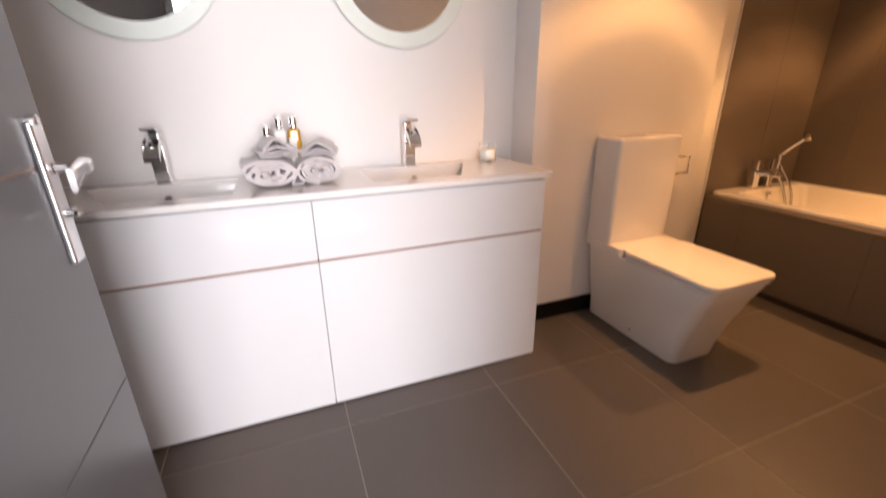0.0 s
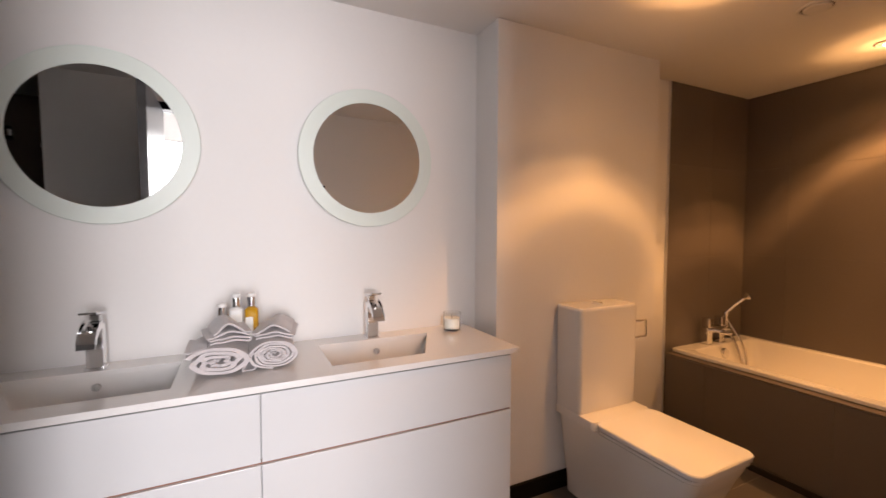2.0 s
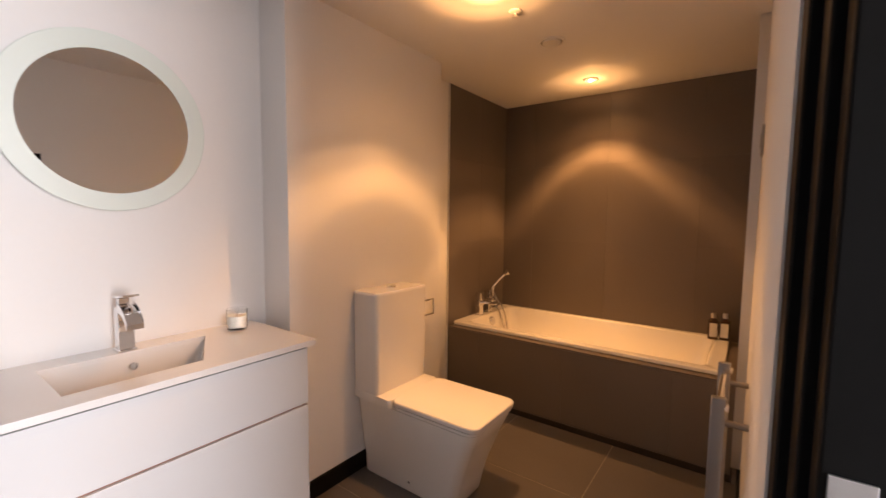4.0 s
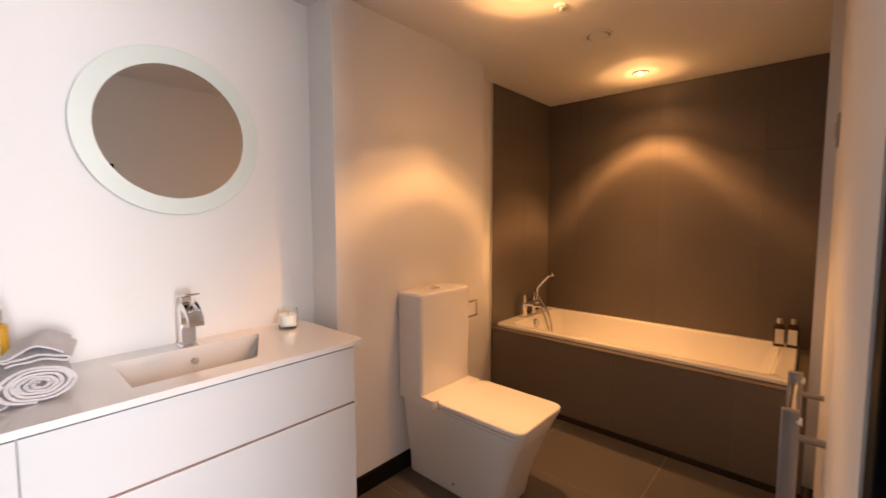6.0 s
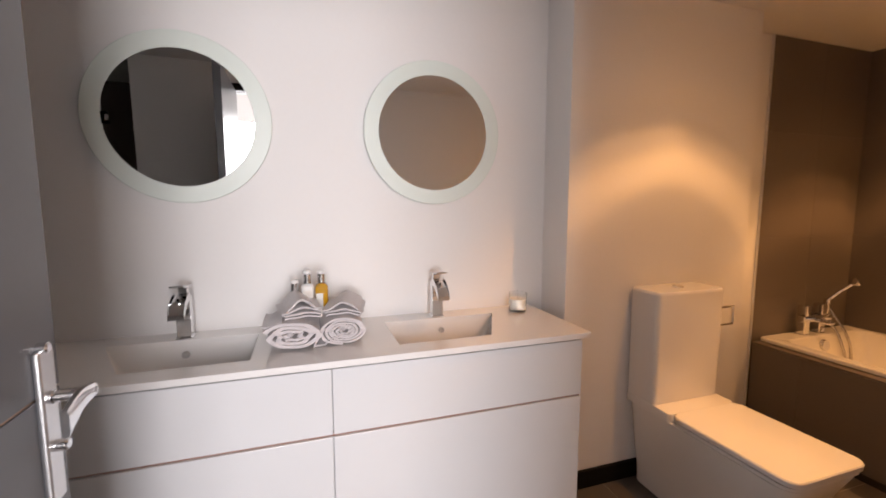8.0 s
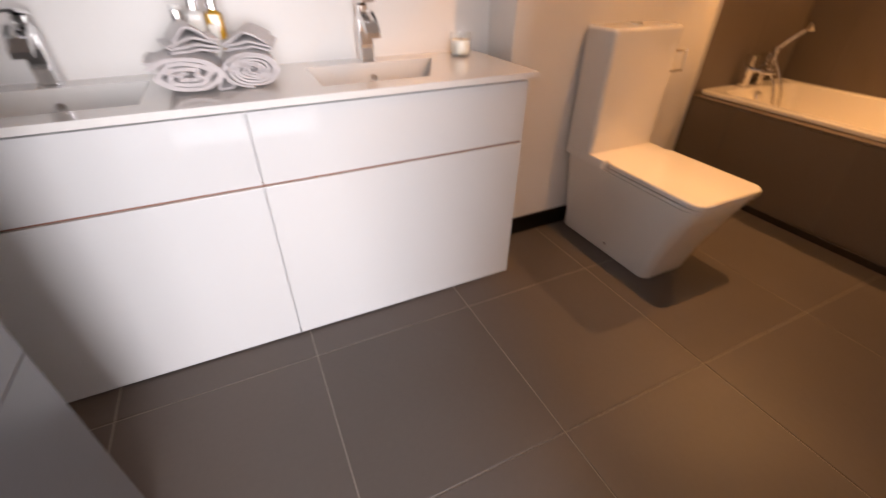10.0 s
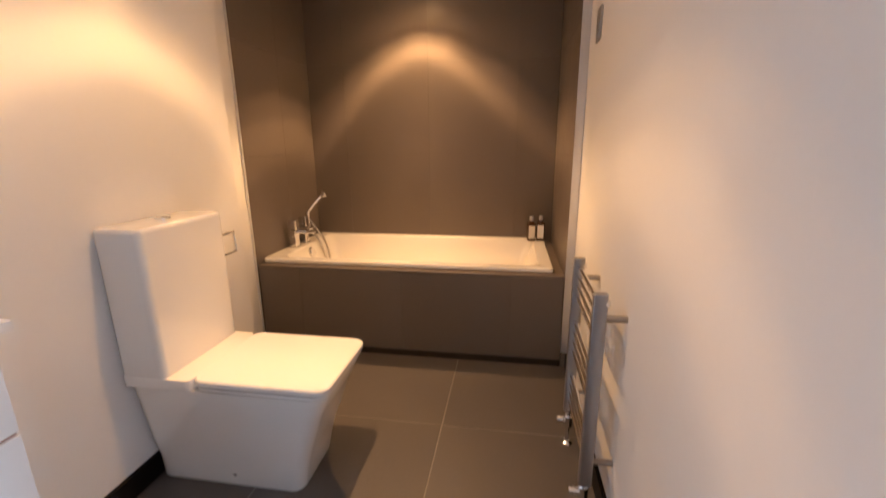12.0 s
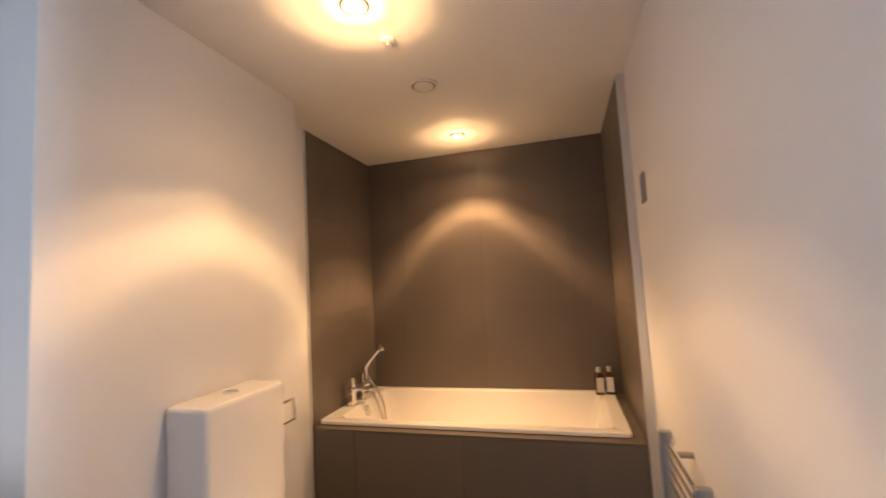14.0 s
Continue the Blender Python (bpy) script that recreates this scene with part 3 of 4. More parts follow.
def bath_mixer():
    t = thing("bath_mixer", 4.055, 3.795, RIM_Z, "chrome bath filler with shower handset and hose", "tap")
    for px in (-0.02, 0.115):
        part("pillar", loft([(px, 0, 0.06, 0.056, 0.008, 0.0), (px, 0, 0.06, 0.056, 0.008, 0.006), (px, 0, 0.050, 0.046, 0.006, 0.009), (px, 0, 0.050, 0.046, 0.006, 0.085)]), M_CHROME, t)
        part("handle", box(px - 0.024, px + 0.024, -0.030, 0.024, 0.1185, 0.182, 0.005), M_CHROME, t)
    part("bridge", box(-0.05, 0.20, -0.022, 0.022, 0.078, 0.118, 0.004), M_CHROME, t)
    part("spout", box(0.024, 0.072, -0.11, -0.02, 0.082, 0.102, 0.004), M_CHROME, t)
    part("handset_holder", lathe([(0.014, 0.105), (0.014, 0.175), (0.018, 0.18), (0.018, 0.205)], 18, m=Matrix.Translation((0.185, 0.0, 0))), M_CHROME, t)
    hand = part("handset", tube([(0.187, 0.006, 0.19), (0.226, -0.03, 0.25), (0.260, -0.07, 0.30)], 0.010, 12), M_CHROME, t)
    hd = lathe([(0.012, -0.02), (0.024, 0.0), (0.026, 0.012), (0.022, 0.016)], 20, m=Matrix.Translation((0.270, -0.088, 0.316)) @ Euler((radians(55), radians(30), 0)).to_matrix().to_4x4())
    part("spray_head", hd, M_CHROME, hand)
    part("hose", tube(curve([(0.187, 0.008, 0.18), (0.188, -0.03, 0.12), (0.202, -0.085, 0.03), (0.220, -0.115, -0.07), (0.215, -0.13, -0.22), (0.195, -0.12, -0.16), (0.180, -0.07, 0.0), (0.176, -0.005, 0.085)], 8), 0.0075, 10), M_HOSE, t, "ribbed chrome shower hose")
    return t


bath_mixer()


def bath_bottle(x, y, h, rz):
    t = thing("bath_bottle", x, y, RIM_Z, "dark brown toiletry bottle with a white label", "bottle", "bottles on the bath", rz=rz)
    part("body", loft([(0, 0, 0.050, 0.034, 0.010, 0.0), (0, 0, 0.054, 0.038, 0.011, 0.004), (0, 0, 0.054, 0.038, 0.011, h - 0.05), (0, 0, 0.03, 0.026, 0.011, h - 0.036), (0, 0, 0.024, 0.024, 0.0115, h - 0.03)]), M_BROWN, t)
    part("cap", lathe([(0.0125, h - 0.03), (0.0135, h - 0.029), (0.0135, h - 0.002), (0.012, h)], 20), M_SATIN, t, "silver screw cap")
    part("label", box(-0.021, 0.021, -0.0205, -0.0192, 0.018, h - 0.062), M_LABEL, t, "white label")
    return t


bath_bottle(4.42, 2.268, 0.168, -78)
bath_bottle(4.435, 2.205, 0.170, -92)


# ---- towel radiator ----
def radiator():
    x0, x1, y, z0, z1 = 2.715, 3.095, 2.161, 0.14, 0.777
    t = thing("towel_radiator", (x0 + x1) / 2, SOUTH, 0, "chrome ladder towel radiator on the wall", "radiator")
    cx = (x0 + x1) / 2
    f = y - SOUTH
    for xx in (x0, x1):
        px = xx - cx
        post = part("post", box(px - 0.011, px + 0.011, f - 0.020, f + 0.020, z0, z1, 0.005, 3), M_STEEL, t)
        s = 1 if xx == x0 else -1
        for z in (z0 + 0.09, z1 - 0.075):
            part("bracket", lathe([(0.010, 0), (0.010, f - 0.019)], 16, m=Matrix.Translation((px, 0, z)) @ Euler((radians(-90), 0, 0)).to_matrix().to_4x4()), M_PLATE, t, "dark grey steel wall bracket")
        part("vent_cap", lathe([(0.010, -0.012), (0.012, -0.008), (0.012, 0.0)], 16, m=Matrix.Translation((px, f - 0.014, z1 - 0.03)) @ Euler((radians(-90), 0, 0)).to_matrix().to_4x4()), M_CHROME, t)
    for z in (0.20, 0.237, 0.274, 0.311, 0.417, 0.454, 0.491, 0.528, 0.634, 0.671, 0.708, 0.745):
        part("bar", tube([(x0 - cx, f, z), (x1 - cx, f, z)], 0.0085, 12), M_CHROME, t)
    for vx in (x0 + 0.012, x1 - 0.012):
        px = vx - cx
        valve = part("valve", lathe([(0.016, 0), (0.016, 0.045), (0.012, 0.05), (0.012, 0.075)], 18, m=Matrix.Translation((px, f, z0 - 0.06))), M_CHROME, t, "chrome radiator valve")
        part("valve_head", tube([(px, f, z0 - 0.035), (px, f + 0.045, z0 - 0.035)], 0.013, 14), M_CHROME, valve)
        part("valve_pipe", tube([(px, f, 0.0), (px, f, z0 - 0.05)], 0.0075, 12), M_CHROME, valve)
        part("floor_rose", lathe([(0.022, 0.0), (0.022, 0.004), (0.010, 0.012)], 20, m=Matrix.Translation((px, f, 0))), M_CHROME, valve)
    return t


radiator()


def switch_plate():
    t = thing("wall_plate", 3.458, SOUTH, 1.634, "small brushed metal control plate on the wall", "wall plate")
    part("plate", box(-0.036, 0.036, 0, 0.009, -0.062, 0.062, 0.003), M_PLATE, t)
    part("rocker", box(-0.018, 0.018, 0.009, 0.0125, -0.03, 0.03, 0.002), M_PLATE, t)
    return t


switch_plate()


def paper_holder():
    t = thing("toilet_roll_holder", 3.13, TOILET_Y, 0.78, "square chrome toilet roll holder, empty", "toilet roll holder")
    part("rose", box(-0.022, 0.022, -0.008, 0.0, 0.02, 0.064, 0.002), M_CHROME, t)
    part("arm", box(-0.006, 0.006, -0.085, -0.007, 0.036, 0.048, 0.002), M_CHROME, t)
    part("frame", tube([(0, -0.08, 0.042), (0.05, -0.08, 0.042), (0.05, -0.08, -0.045), (-0.05, -0.08, -0.045), (-0.05, -0.08, 0.042), (0, -0.08, 0.042)], 0.007, 8), M_CHROME, t)
    return t


paper_holder()


# ---- ceiling fittings ----
def downlight(x, y):
    t = thing("downlight", x, y, CEIL, "small lit recessed ceiling downlight with white ring", "downlight", "bathroom downlights")
    ring = bmesh.new()
    n, prof = 40, [(0.030, 0.0), (0.045, 0.0), (0.045, -0.003), (0.040, -0.007), (0.030, -0.006)]
    rings = [[ring.verts.new((r * math.cos(2 * math.pi * k / n), r * math.sin(2 * math.pi * k / n), z)) for k in range(n)] for r, z in prof]
    for i in range(len(prof)):
        a, b = rings[i], rings[(i + 1) % len(prof)]
        for k in range(n):
            ring.faces.new((a[k], a[(k + 1) % n], b[(k + 1) % n], b[k]))
    part("trim_ring", ring, M_PLASTIC, t)
    # no real gap: a thin dark disc gives its shade round the trim
    part("shadow_gap", lathe([(0.0505, 0.0), (0.0505, -0.0015), (0.0455, -0.0015)], 36), M_GAP_SHADE, t, "thin dark ring coloured as the shade round the trim")
    part("reflector", lathe([(0.029, -0.001), (0.024, -0.004), (0.0135, -0.006)], 28), M_PLASTIC, t)
    part("lens", lathe([(0.013, -0.004), (0.012, -0.010), (0.007, -0.013), (0.0, -0.014)], 24), M_BULB, t, "glowing warm lamp lens")
    return t


for lx, ly, watts, pool in DOWNLIGHTS:
    downlight(lx, ly)
t = thing("sprinkler_head", 3.03, 3.025, CEIL, "small white ceiling sprinkler head", "sprinkler")
part("rose", lathe([(0.030, 0), (0.028, -0.006), (0.014, -0.010)], 28), M_PLASTIC, t)
part("deflector", lathe([(0.007, -0.008), (0.007, -0.022), (0.014, -0.024), (0.014, -0.028)], 20), M_PLASTIC, t)
t = thing("ceiling_vent", 3.435, 3.015, CEIL, "flat round white ceiling vent cover", "ceiling vent")
part("cover", lathe([(0.048, -0.001), (0.048, -0.008), (0.044, -0.011), (0, -0.012)], 36), M_PLASTIC, t)
# flat disc; its grey-brown colour is the shade between cover and rim
part("air_gap", lathe([(0.058, -0.0012), (0.041, -0.0012)], 36), M_SLOT_SHADE, t, "flat disc coloured as the shade in the slot")
part("rim", lathe([(0.070, 0), (0.070, -0.004), (0.066, -0.007), (0.057, -0.006), (0.056, 0)], 36), M_PLASTIC, t)


# ---- things on the worktop ----
TOP = 0.842


def towel_roll(name, x, y, turns, wide, high, length, label, seed, lift=0.0, rz=0, loose=0.0):
    """A towel rolled up, its spiral end towards -y."""
    rnd = random.Random(seed)
    t = thing(name, x, y, TOP + lift, label, "towel", "rolled towels", rz=rz)
    bm = bmesh.new()
    steps = int(turns * 26)
    th = 0.8 * high / turns / 2
    rows = []
    ph = [rnd.uniform(0, 6.3) for _ in range(4)]
    for k in range(steps + 1):
        a = 2 * math.pi * k / 26 + 1.0
        f = 0.10 + 0.90 * (k / steps)
        wob = 1 + 0.05 * math.sin(2 * a + ph[0] + 3 * f) * (1.15 - f) + 0.04 * math.sin(1.31 * a + ph[1]) + loose * (1 - f) * math.sin(4.3 * a + ph[2])
        px = (wide / 2 - th / 2) * f * wob * math.cos(a)
        pz = high / 2 + (high / 2 - th / 2) * f * math.sin(a) * (1 + 0.05 * math.sin(1.7 * a + ph[2]) * (1.2 - f))
        rows.append((px, max(pz, th / 2), a))
    ny = 5
    sheets = []
    for side in (-1, 1):
        sheet = []
        for px, pz, a in rows:
            nx, nz = math.cos(a) * side * 0.32 * wide / turns / 2, math.sin(a) * side * 0.32 * high / turns / 2
            line = []
            for j in range(ny + 1):
                yy = length * (j / ny - 0.5)
                jig = 0.004 * math.sin(5 * a + ph[3]) if j in (0, ny) else 0.002 * math.sin(3 * a + j)
                line.append(bm.verts.new((px + nx + 0.0015 * math.sin(7 * yy / length + a), yy + jig, max(pz + nz, 0.0005))))
            sheet.append(line)
        sheets.append(sheet)
    for sheet in sheets:
        for i in range(len(rows) - 1):
            for j in range(ny):
                bm.faces.new((sheet[i][j], sheet[i + 1][j], sheet[i + 1][j + 1], sheet[i][j + 1]))
    a, b = sheets
    for i in range(len(rows) - 1):
        for j in (0, ny):
            bm.faces.new((a[i][j], a[i + 1][j], b[i + 1][j], b[i][j]))
    for i in (0, len(rows) - 1):
        for j in range(ny):
            bm.faces.new((a[i][j], a[i][j + 1], b[i][j + 1], b[i][j]))
    part("rolled_cloth", bm, M_TOWEL, t)
    return t


def cloth_sheet(line, th, length, seed, ny=8):
    """A thick cloth that runs along a line of (x, z) points, seen from its end towards -y."""
    rnd = random.Random(seed)
    bm, sheets = bmesh.new(), []
    ph = [rnd.uniform(0, 6.3) for _ in range(3)]
    for side in (-1, 1):
        sheet = []
        for i, (px, pz) in enumerate(line):
            q, r = line[max(i - 1, 0)], line[min(i + 1, len(line) - 1)]
            d = Vector((r[0] - q[0], 0, r[1] - q[1])).normalized()
            nrm = Vector((-d.z, 0, d.x)) * side * th * 0.46
            end = 1 + 0.035 * math.sin(0.21 * i + ph[0]) + 0.02 * math.sin(0.9 * i + ph[1])
            row = []
            for j in range(ny + 1):
                v = j / ny - 0.5
                puff = 1 - 0.45 * (2 * abs(v)) ** 6
                wave = 0.0022 * math.sin(5.1 * v + 16 * px + ph[2]) + 0.0014 * math.sin(13 * v + 40 * px)
                row.append(bm.verts.new((px + nrm.x * puff, length * v * end, max(0.0004, pz + nrm.z * puff + wave))))
            sheet.append(row)
        sheets.append(sheet)
    a, b = sheets
    for i in range(len(line) - 1):
        for j in range(ny):
            for s in sheets:
                bm.faces.new((s[i][j], s[i + 1][j], s[i + 1][j + 1], s[i][j + 1]))
        for j in (0, ny):
            bm.faces.new((a[i][j], a[i + 1][j], b[i + 1][j], b[i][j]))
    for i in (0, len(line) - 1):
        for j in range(ny):
            bm.faces.new((a[i][j], a[i][j + 1], b[i][j + 1], b[i][j]))
    return bm


def folded_towel(x, y, wide, length, layers, label, seed, top, rz=0, sag=0.02, swell=0.012):
    """A cloth folded to and fro and laid over a roll whose top is at the height given: its sides sag round the roll, its back swells."""
    rnd = random.Random(seed)
    t = thing("folded_towel", x, y, TOP + top - sag, label, "towel", "folded towels", rz=rz)
    th, gap = 0.0100, 0.0115
    line = []
    for k in range(layers):
        n = 14
        us = [2 * i / n - 1 for i in range(n + 1)]
        if k % 2:
            us.reverse()
        inset, lean = rnd.uniform(0.88, 1.0), rnd.uniform(-0.004, 0.004)
        for u in us:
            px = u * wide / 2 * inset * (1 - 0.05 * k) + lean
            line.append((px, th / 2 + k * gap + sag * (1 - u * u) + swell * (k / max(1, layers - 1)) ** 3 * math.cos(1.5 * u) ** 2 - 0.0022 * k * u ** 4 + 0.0012 * math.sin(6 * u + k)))
        if k < layers - 1:
            s = 1 if k % 2 == 0 else -1
            line.append((s * (wide / 2 * inset + 0.006), th / 2 + (k + 0.5) * gap + 0.001))
    part("folded_cloth", cloth_sheet(line, th, length, seed), M_TOWEL, t)
    return t


roll = towel_roll("rolled_towel", 1.166, 3.632, 3.3, 0.190, 0.098, 0.20, "pale grey bath towel loosely rolled on the worktop", 3, loose=0.34)
tongue = curve([(-0.030, 0, 0.094), (-0.055, 0, 0.088), (-0.076, 0, 0.082), (-0.091, 0, 0.084)], 4)
part("loose_end", cloth_sheet([(p.x, p.z) for p in tongue], 0.010, 0.17, 6), M_TOWEL, roll, "loose end of the towel")
folded_towel(1.186, 3.650, 0.118, 0.17, 4, "pale grey hand towel folded on top of a rolled towel", 5, 0.0965, 9, 0.005, 0.020)
roll = towel_roll("rolled_towel", 1.330, 3.645, 5.6, 0.158, 0.098, 0.20, "pale grey bath towel tightly rolled on the worktop", 8)
flap = curve([(-0.062, 0, 0.066), (-0.078, 0, 0.040), (-0.097, 0, 0.008), (-0.086, 0, 0.0065), (-0.062, 0, 0.010), (-0.058, 0, 0.018), (-0.073, 0, 0.030)], 4)
part("loose_end", cloth_sheet([(p.x, p.z) for p in flap], 0.008, 0.196, 4), M_TOWEL, roll, "loose folded end of the towel")
folded_towel(1.346, 3.665, 0.120, 0.18, 3, "pale grey hand towel folded on top of a tight roll", 11, 0.097, -11, 0.009, 0.012)


def pump_bottle(x, y, h, mat, label, cap_label):
    t = thing("toiletry_bottle", x, y, TOP, label, "bottle", "bottles behind the towels")
    r = 0.0225
    part("body", loft([(0, 0, 2 * r - 0.006, 2 * r - 0.006, 0.012, 0), (0, 0, 2 * r, 2 * r, 0.010, 0.004), (0, 0, 2 * r, 2 * r, 0.010, h - 0.058), (0, 0, 2 * r - 0.006, 2 * r - 0.006, 0.010, h - 0.053), (0, 0, 0.024, 0.024, 0.0118, h - 0.048)]), mat, t)
    part("cap", lathe([(0.0125, h - 0.048), (0.0145, h - 0.046), (0.0145, h - 0.013), (0.0135, h - 0.012)], 24), M_CHROME, t, cap_label)
    part("cap_top", lathe([(0.0135, h - 0.012), (0.0145, h - 0.010), (0.0145, h - 0.003), (0.012, h)], 24), M_BOTTLE, t, "clear pale cap top")
    if mat == M_AMBER:
        part("label", box(-0.0205, 0.004, -r - 0.0012, -r - 0.0001, 0.03, h - 0.082), M_LABEL, t, "white label")
    else:
        part("label", box(-0.017, 0.017, -r - 0.0012, -r - 0.0001, 0.03, h - 0.07), M_LABEL, t, "pale label")
    return t


pump_bottle(1.172, 3.735, 0.198, M_SMOKE, "small grey bottle with a silver cap behind towels", "silver cap")
pump_bottle(1.217, 3.735, 0.230, M_BOTTLE, "white lotion bottle with a silver cap behind towels", "silver cap")
pump_bottle(1.266, 3.730, 0.230, M_AMBER, "amber liquid soap bottle with a silver cap", "silver cap")

t = thing("candle", 2.096, 3.765, TOP, "cream candle in a clear glass tumbler", "candle")
part("tumbler", lathe([(0.0, 0.0), (0.036, 0.0), (0.038, 0.004), (0.0395, 0.084), (0.0375, 0.084), (0.0362, 0.012), (0.0, 0.010)], 36), M_GLASS, t, "clear glass tumbler").visible_shadow = False
part("wax", lathe([(0.0, 0.0125), (0.0352, 0.0125), (0.0362, 0.058), (0.030, 0.056), (0.0, 0.055)], 36), M_WAX, t, "cream wax")
part("wick", tube([(0, 0, 0.054), (0.001, 0, 0.067)], 0.0012, 6), M_BLACK, t, "burnt wick")


# ---- shower behind the door ----
t = thing("shower_screen", -0.35, 2.04, 0, "frameless clear glass shower screen beside the door", "shower screen")
pane = part("pane", box(-0.6, 0.352, -0.004, 0.004, 0.01, 1.98, 0.001), M_GLASS, t)
pane.visible_shadow = False
part("edge_strip", box(0.353, 0.362, -0.006, 0.006, 0.0, 1.98, 0.001), M_SATIN, t, "bright metal edge strip")
part("hinge_block", box(0.34, 0.40, -0.022, 0.022, 1.78, 1.86, 0.004), M_BLACK, t, "black hinge block")
part("hinge_pin", box(0.385, 0.405, -0.010, 0.026, 1.80, 1.84, 0.003), M_CHROME, t, "chrome hinge pin")
t = thing("shower_rail", 0.2, 1.93, 0.9, "chrome shower riser rail on dark tiles", "shower rail")
part("rail", tube([(-0.03, 0, 0), (-0.03, 0, 0.88)], 0.010, 12), M_CHROME, t)
for z in (0.0, 0.85):
    part("bracket", box(-0.045, 0.0, -0.018, 0.018, z, z + 0.036, 0.003), M_CHROME, t)

# ---- skirting and bath panel ----
SK = 0.086


def skirting(name, x0, x1, y0, y1, label):
    structure(name, box(x0, x1, y0, y1, 0, SK, 0.003), M_SKIRT, label, "skirting")


skirting("baseboard_1", PIER_X - 0.06, RECESS_X, TOILET_Y - 0.016, TOILET_Y, "black painted skirting board behind the toilet")
skirting("baseboard_2", 1.874, TILE_X + 0.02, SOUTH, SOUTH + 0.014, "black painted skirting board under the radiator")
skirting("baseboard_3", RECESS_X, TILE_X + 0.02, RECESS_Y - 0.016, RECESS_Y, "black painted skirting board in the recess")
skirting("baseboard_4", 0.2, DOOR_L - 0.05, SOUTH, SOUTH + 0.016, "black painted skirting board behind the door")

# ---- tiles ----
def tile_mesh(name, a, b, h, mat, bevel=0.0012):
    return mesh_of(name, box(-a / 2, a / 2, -b / 2, b / 2, -h, 0, bevel, 1), mat)


def lay(parent, name, me, m):
    ob = new(name, me)
    ob.parent = parent
    ob.matrix_local = m
    return ob


PITCH, GX, GY, JOINT = 0.603, 2.515, 2.679, 0.004
floor = structure("floor", box(WEST, EAST + 0.02, 1.1, NORTH, -0.06, -0.002), M_GROUT, "dark grey large-format porcelain tiled bathroom floor", "floor")
cache = {}
xs = [GX + PITCH * k for k in range(-6, 5)]
ys = [GY + PITCH * k for k in range(-3, 4)]
for xa, xb in zip(xs, xs[1:]):
    for ya, yb in zip(ys, ys[1:]):
        x0, x1, y0, y1 = max(xa, WEST), min(xb, EAST), max(ya, 1.1), min(yb, NORTH)
        if x0 >= 0.2:
            y0 = max(y0, SOUTH - 0.10)
        if x1 - x0 < 0.03 or y1 - y0 < 0.03:
            continue
        key = (round(x1 - x0, 3), round(y1 - y0, 3))
        if key not in cache:
            cache[key] = tile_mesh("floor_tile", key[0] - JOINT, key[1] - JOINT, 0.010, M_FLOOR)
        lay(floor, "floor_tile", cache[key], Matrix.Translation(((x0 + x1) / 2, (y0 + y1) / 2, 0)))


def tiled_face(name, label, along, origin, u_cuts, v_cuts, turn, back):
    """Tiles on an upright face: u runs along the wall, v upwards; turn faces them outwards."""
    s = structure(name, back, M_GROUT_WALL, label, "tiled wall")
    for ua, ub in zip(u_cuts, u_cuts[1:]):
        for va, vb in zip(v_cuts, v_cuts[1:]):
            me = tile_mesh("wall_tile", ub - ua - 0.0014, vb - va - 0.0014, 0.011, M_TILE, 0.0005)
            u, v = (ua + ub) / 2, (va + vb) / 2
            lay(s, "wall_tile", me, Matrix.Translation(Vector(origin) + Vector(along) * u + Vector((0, 0, v))) @ turn)
    return s


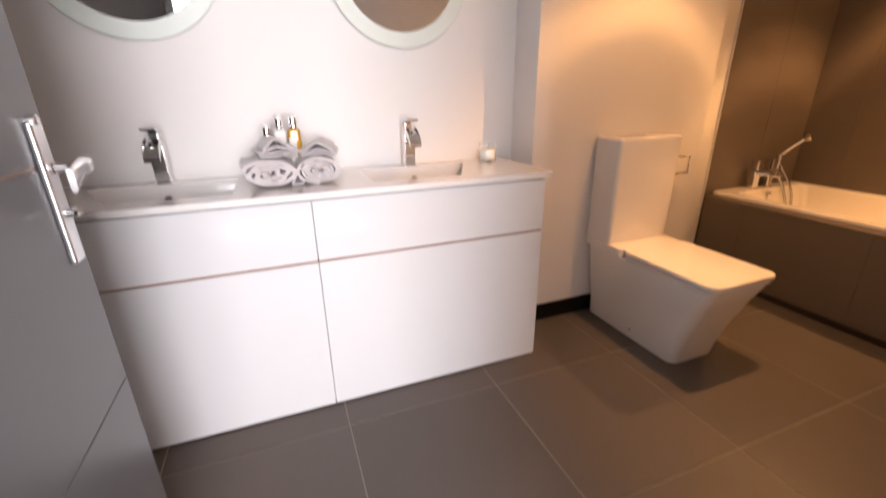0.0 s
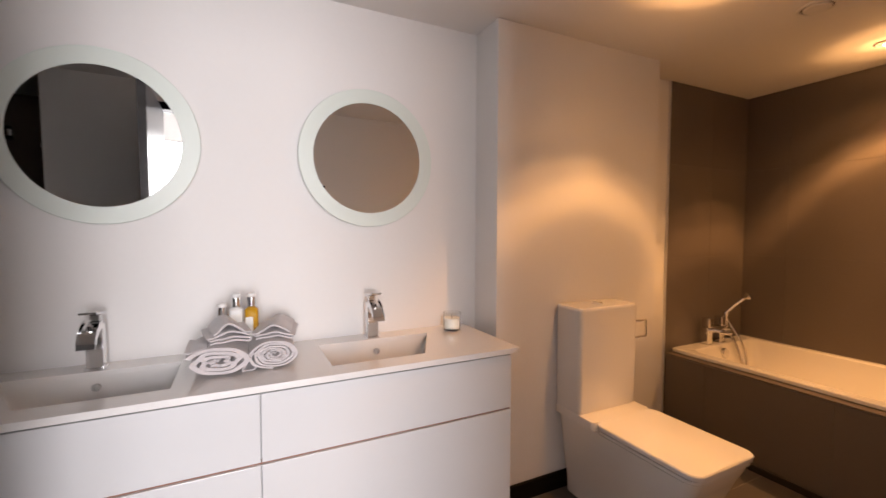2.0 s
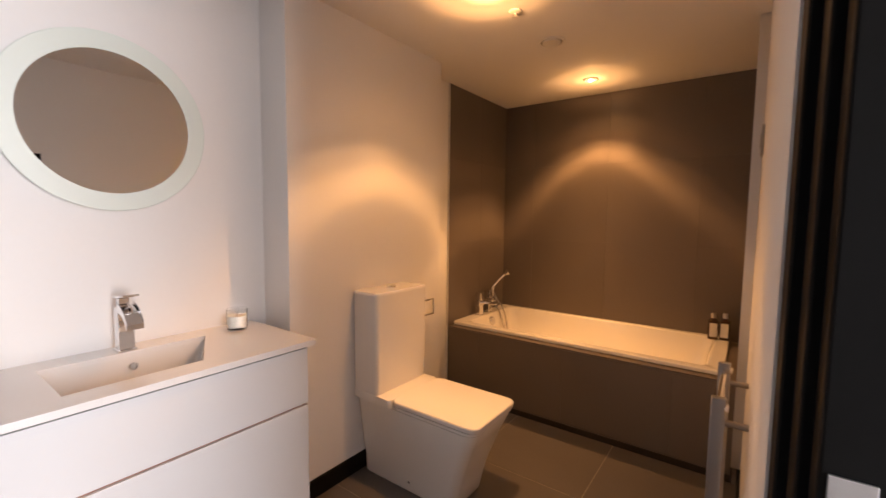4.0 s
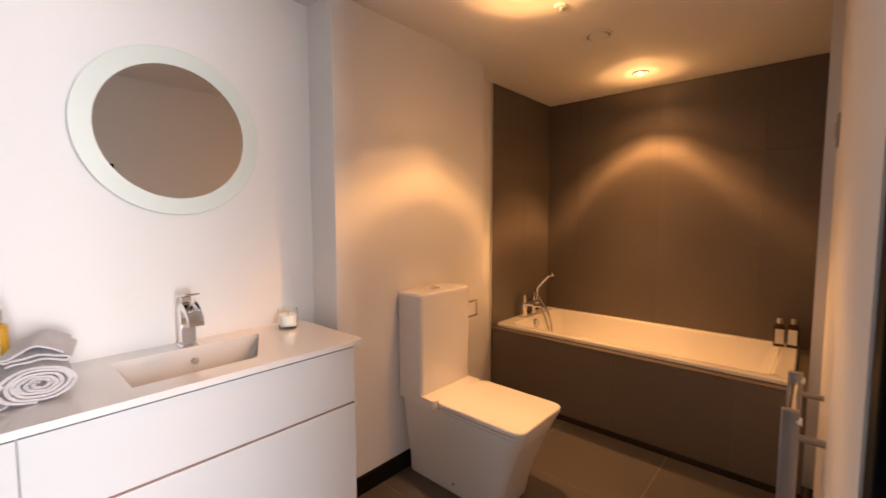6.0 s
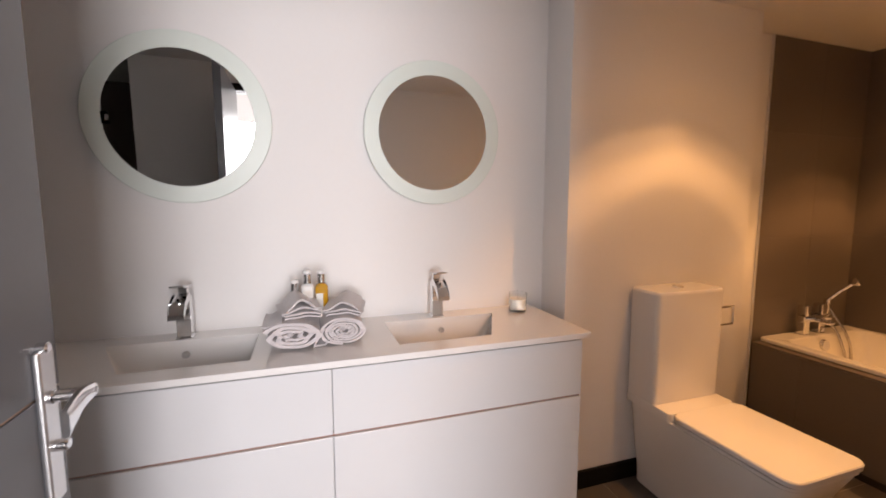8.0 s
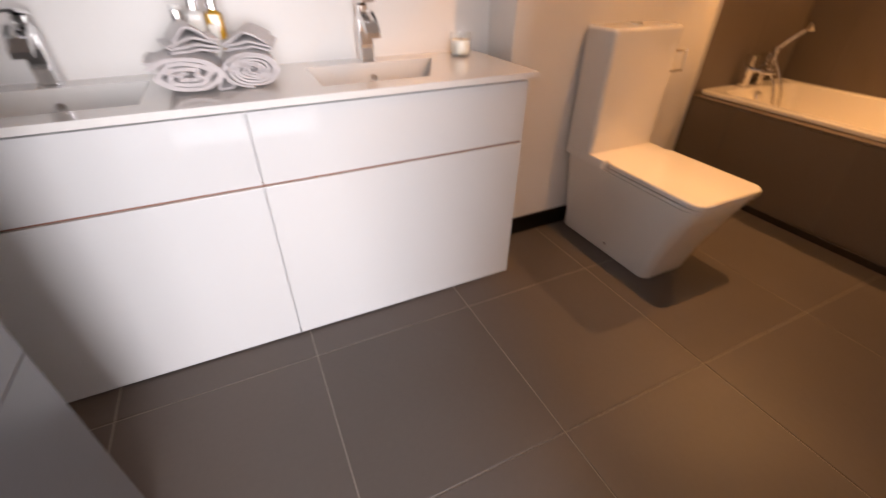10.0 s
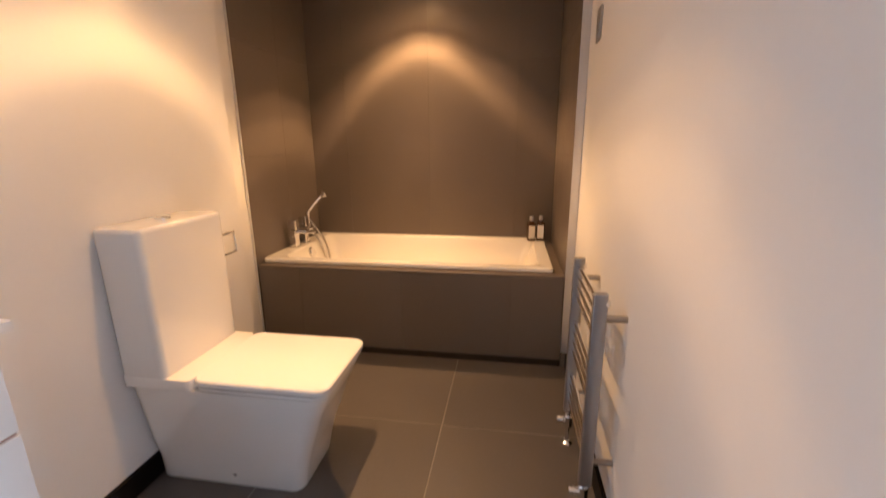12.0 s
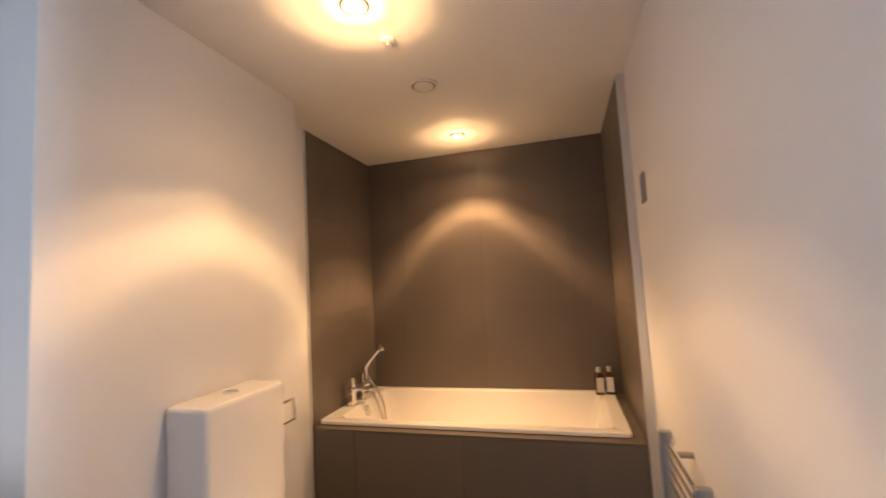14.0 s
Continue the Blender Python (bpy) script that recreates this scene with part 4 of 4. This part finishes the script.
FACE_W = Euler((radians(90), 0, radians(-90))).to_matrix().to_4x4()
FACE_S = Euler((radians(90), 0, 0)).to_matrix().to_4x4()
FACE_N = Euler((radians(90), 0, radians(180))).to_matrix().to_4x4()
V = [0.50, 1.12, 1.72, CEIL - 0.002]
tiled_face("tiled_wall_back", "dark taupe tiles behind the bath", (0, 1, 0), (EAST, 0, 0), [SOUTH + 0.038, 2.387, 2.987, 3.587, RECESS_Y - 0.012], V, FACE_W, box(EAST + 0.003, EAST + 0.0121, SOUTH, RECESS_Y, 0.0, CEIL - 0.001))
tiled_face("tiled_wall_tap_end", "dark taupe tiles at the tap end of the bath", (1, 0, 0), (0, RECESS_Y - 0.012, 0), [TILE_X, 4.13, EAST], V, FACE_S, box(TILE_X, EAST, RECESS_Y - 0.009, RECESS_Y - 0.0005, 0.0, CEIL - 0.001))
tiled_face("tiled_wall_foot_end", "dark taupe tiles at the foot end of the bath", (1, 0, 0), (0, SOUTH + 0.038, 0), [TILE_X, 4.13, EAST], V, FACE_N, box(TILE_X, EAST, SOUTH + 0.0005, SOUTH + 0.035, 0.0, CEIL - 0.001))
trim = structure("tile_trim_1", box(TILE_X - 0.004, TILE_X - 0.0005, RECESS_Y - 0.014, RECESS_Y - 0.0005, 0.0, CEIL - 0.002), M_SATIN, "slim metal tile edge trim", "trim")
trim = structure("tile_trim_2", box(TILE_X - 0.004, TILE_X - 0.0005, SOUTH + 0.0005, SOUTH + 0.040, SK, CEIL - 0.002), M_SATIN, "slim metal tile edge trim", "trim")
PANEL_X = 3.70
panel = tiled_face("bath_panel", "dark taupe tiled front panel of the bath", (0, 1, 0), (PANEL_X, 0, 0), [SOUTH + 0.039, 2.397, 2.997, 3.597, RECESS_Y - 0.013], [0.045, 0.497], FACE_W, box(PANEL_X + 0.003, PANEL_X + 0.02, SOUTH + 0.039, RECESS_Y - 0.013, 0.0, 0.495))
structure("bath_plinth", box(PANEL_X - 0.006, PANEL_X + 0.0028, SOUTH + 0.039, RECESS_Y - 0.013, 0.0, 0.034, 0.001), M_PLINTH, "dark strip under the bath panel", "skirting")
structure("bath_ledge", box(PANEL_X - 0.001, RIM_X0 + 0.03, SOUTH + 0.039, RECESS_Y - 0.013, 0.4985, 0.508, 0.0015), M_TILE, "dark tiled ledge in front of the bath rim", "ledge")
structure("bath_ledge_end", box(RIM_X0 + 0.031, EAST - 0.001, SOUTH + 0.039, RIM_Y0 + 0.03, 0.4985, 0.508, 0.0015), M_TILE, "dark tiled ledge at the end of the bath", "ledge")
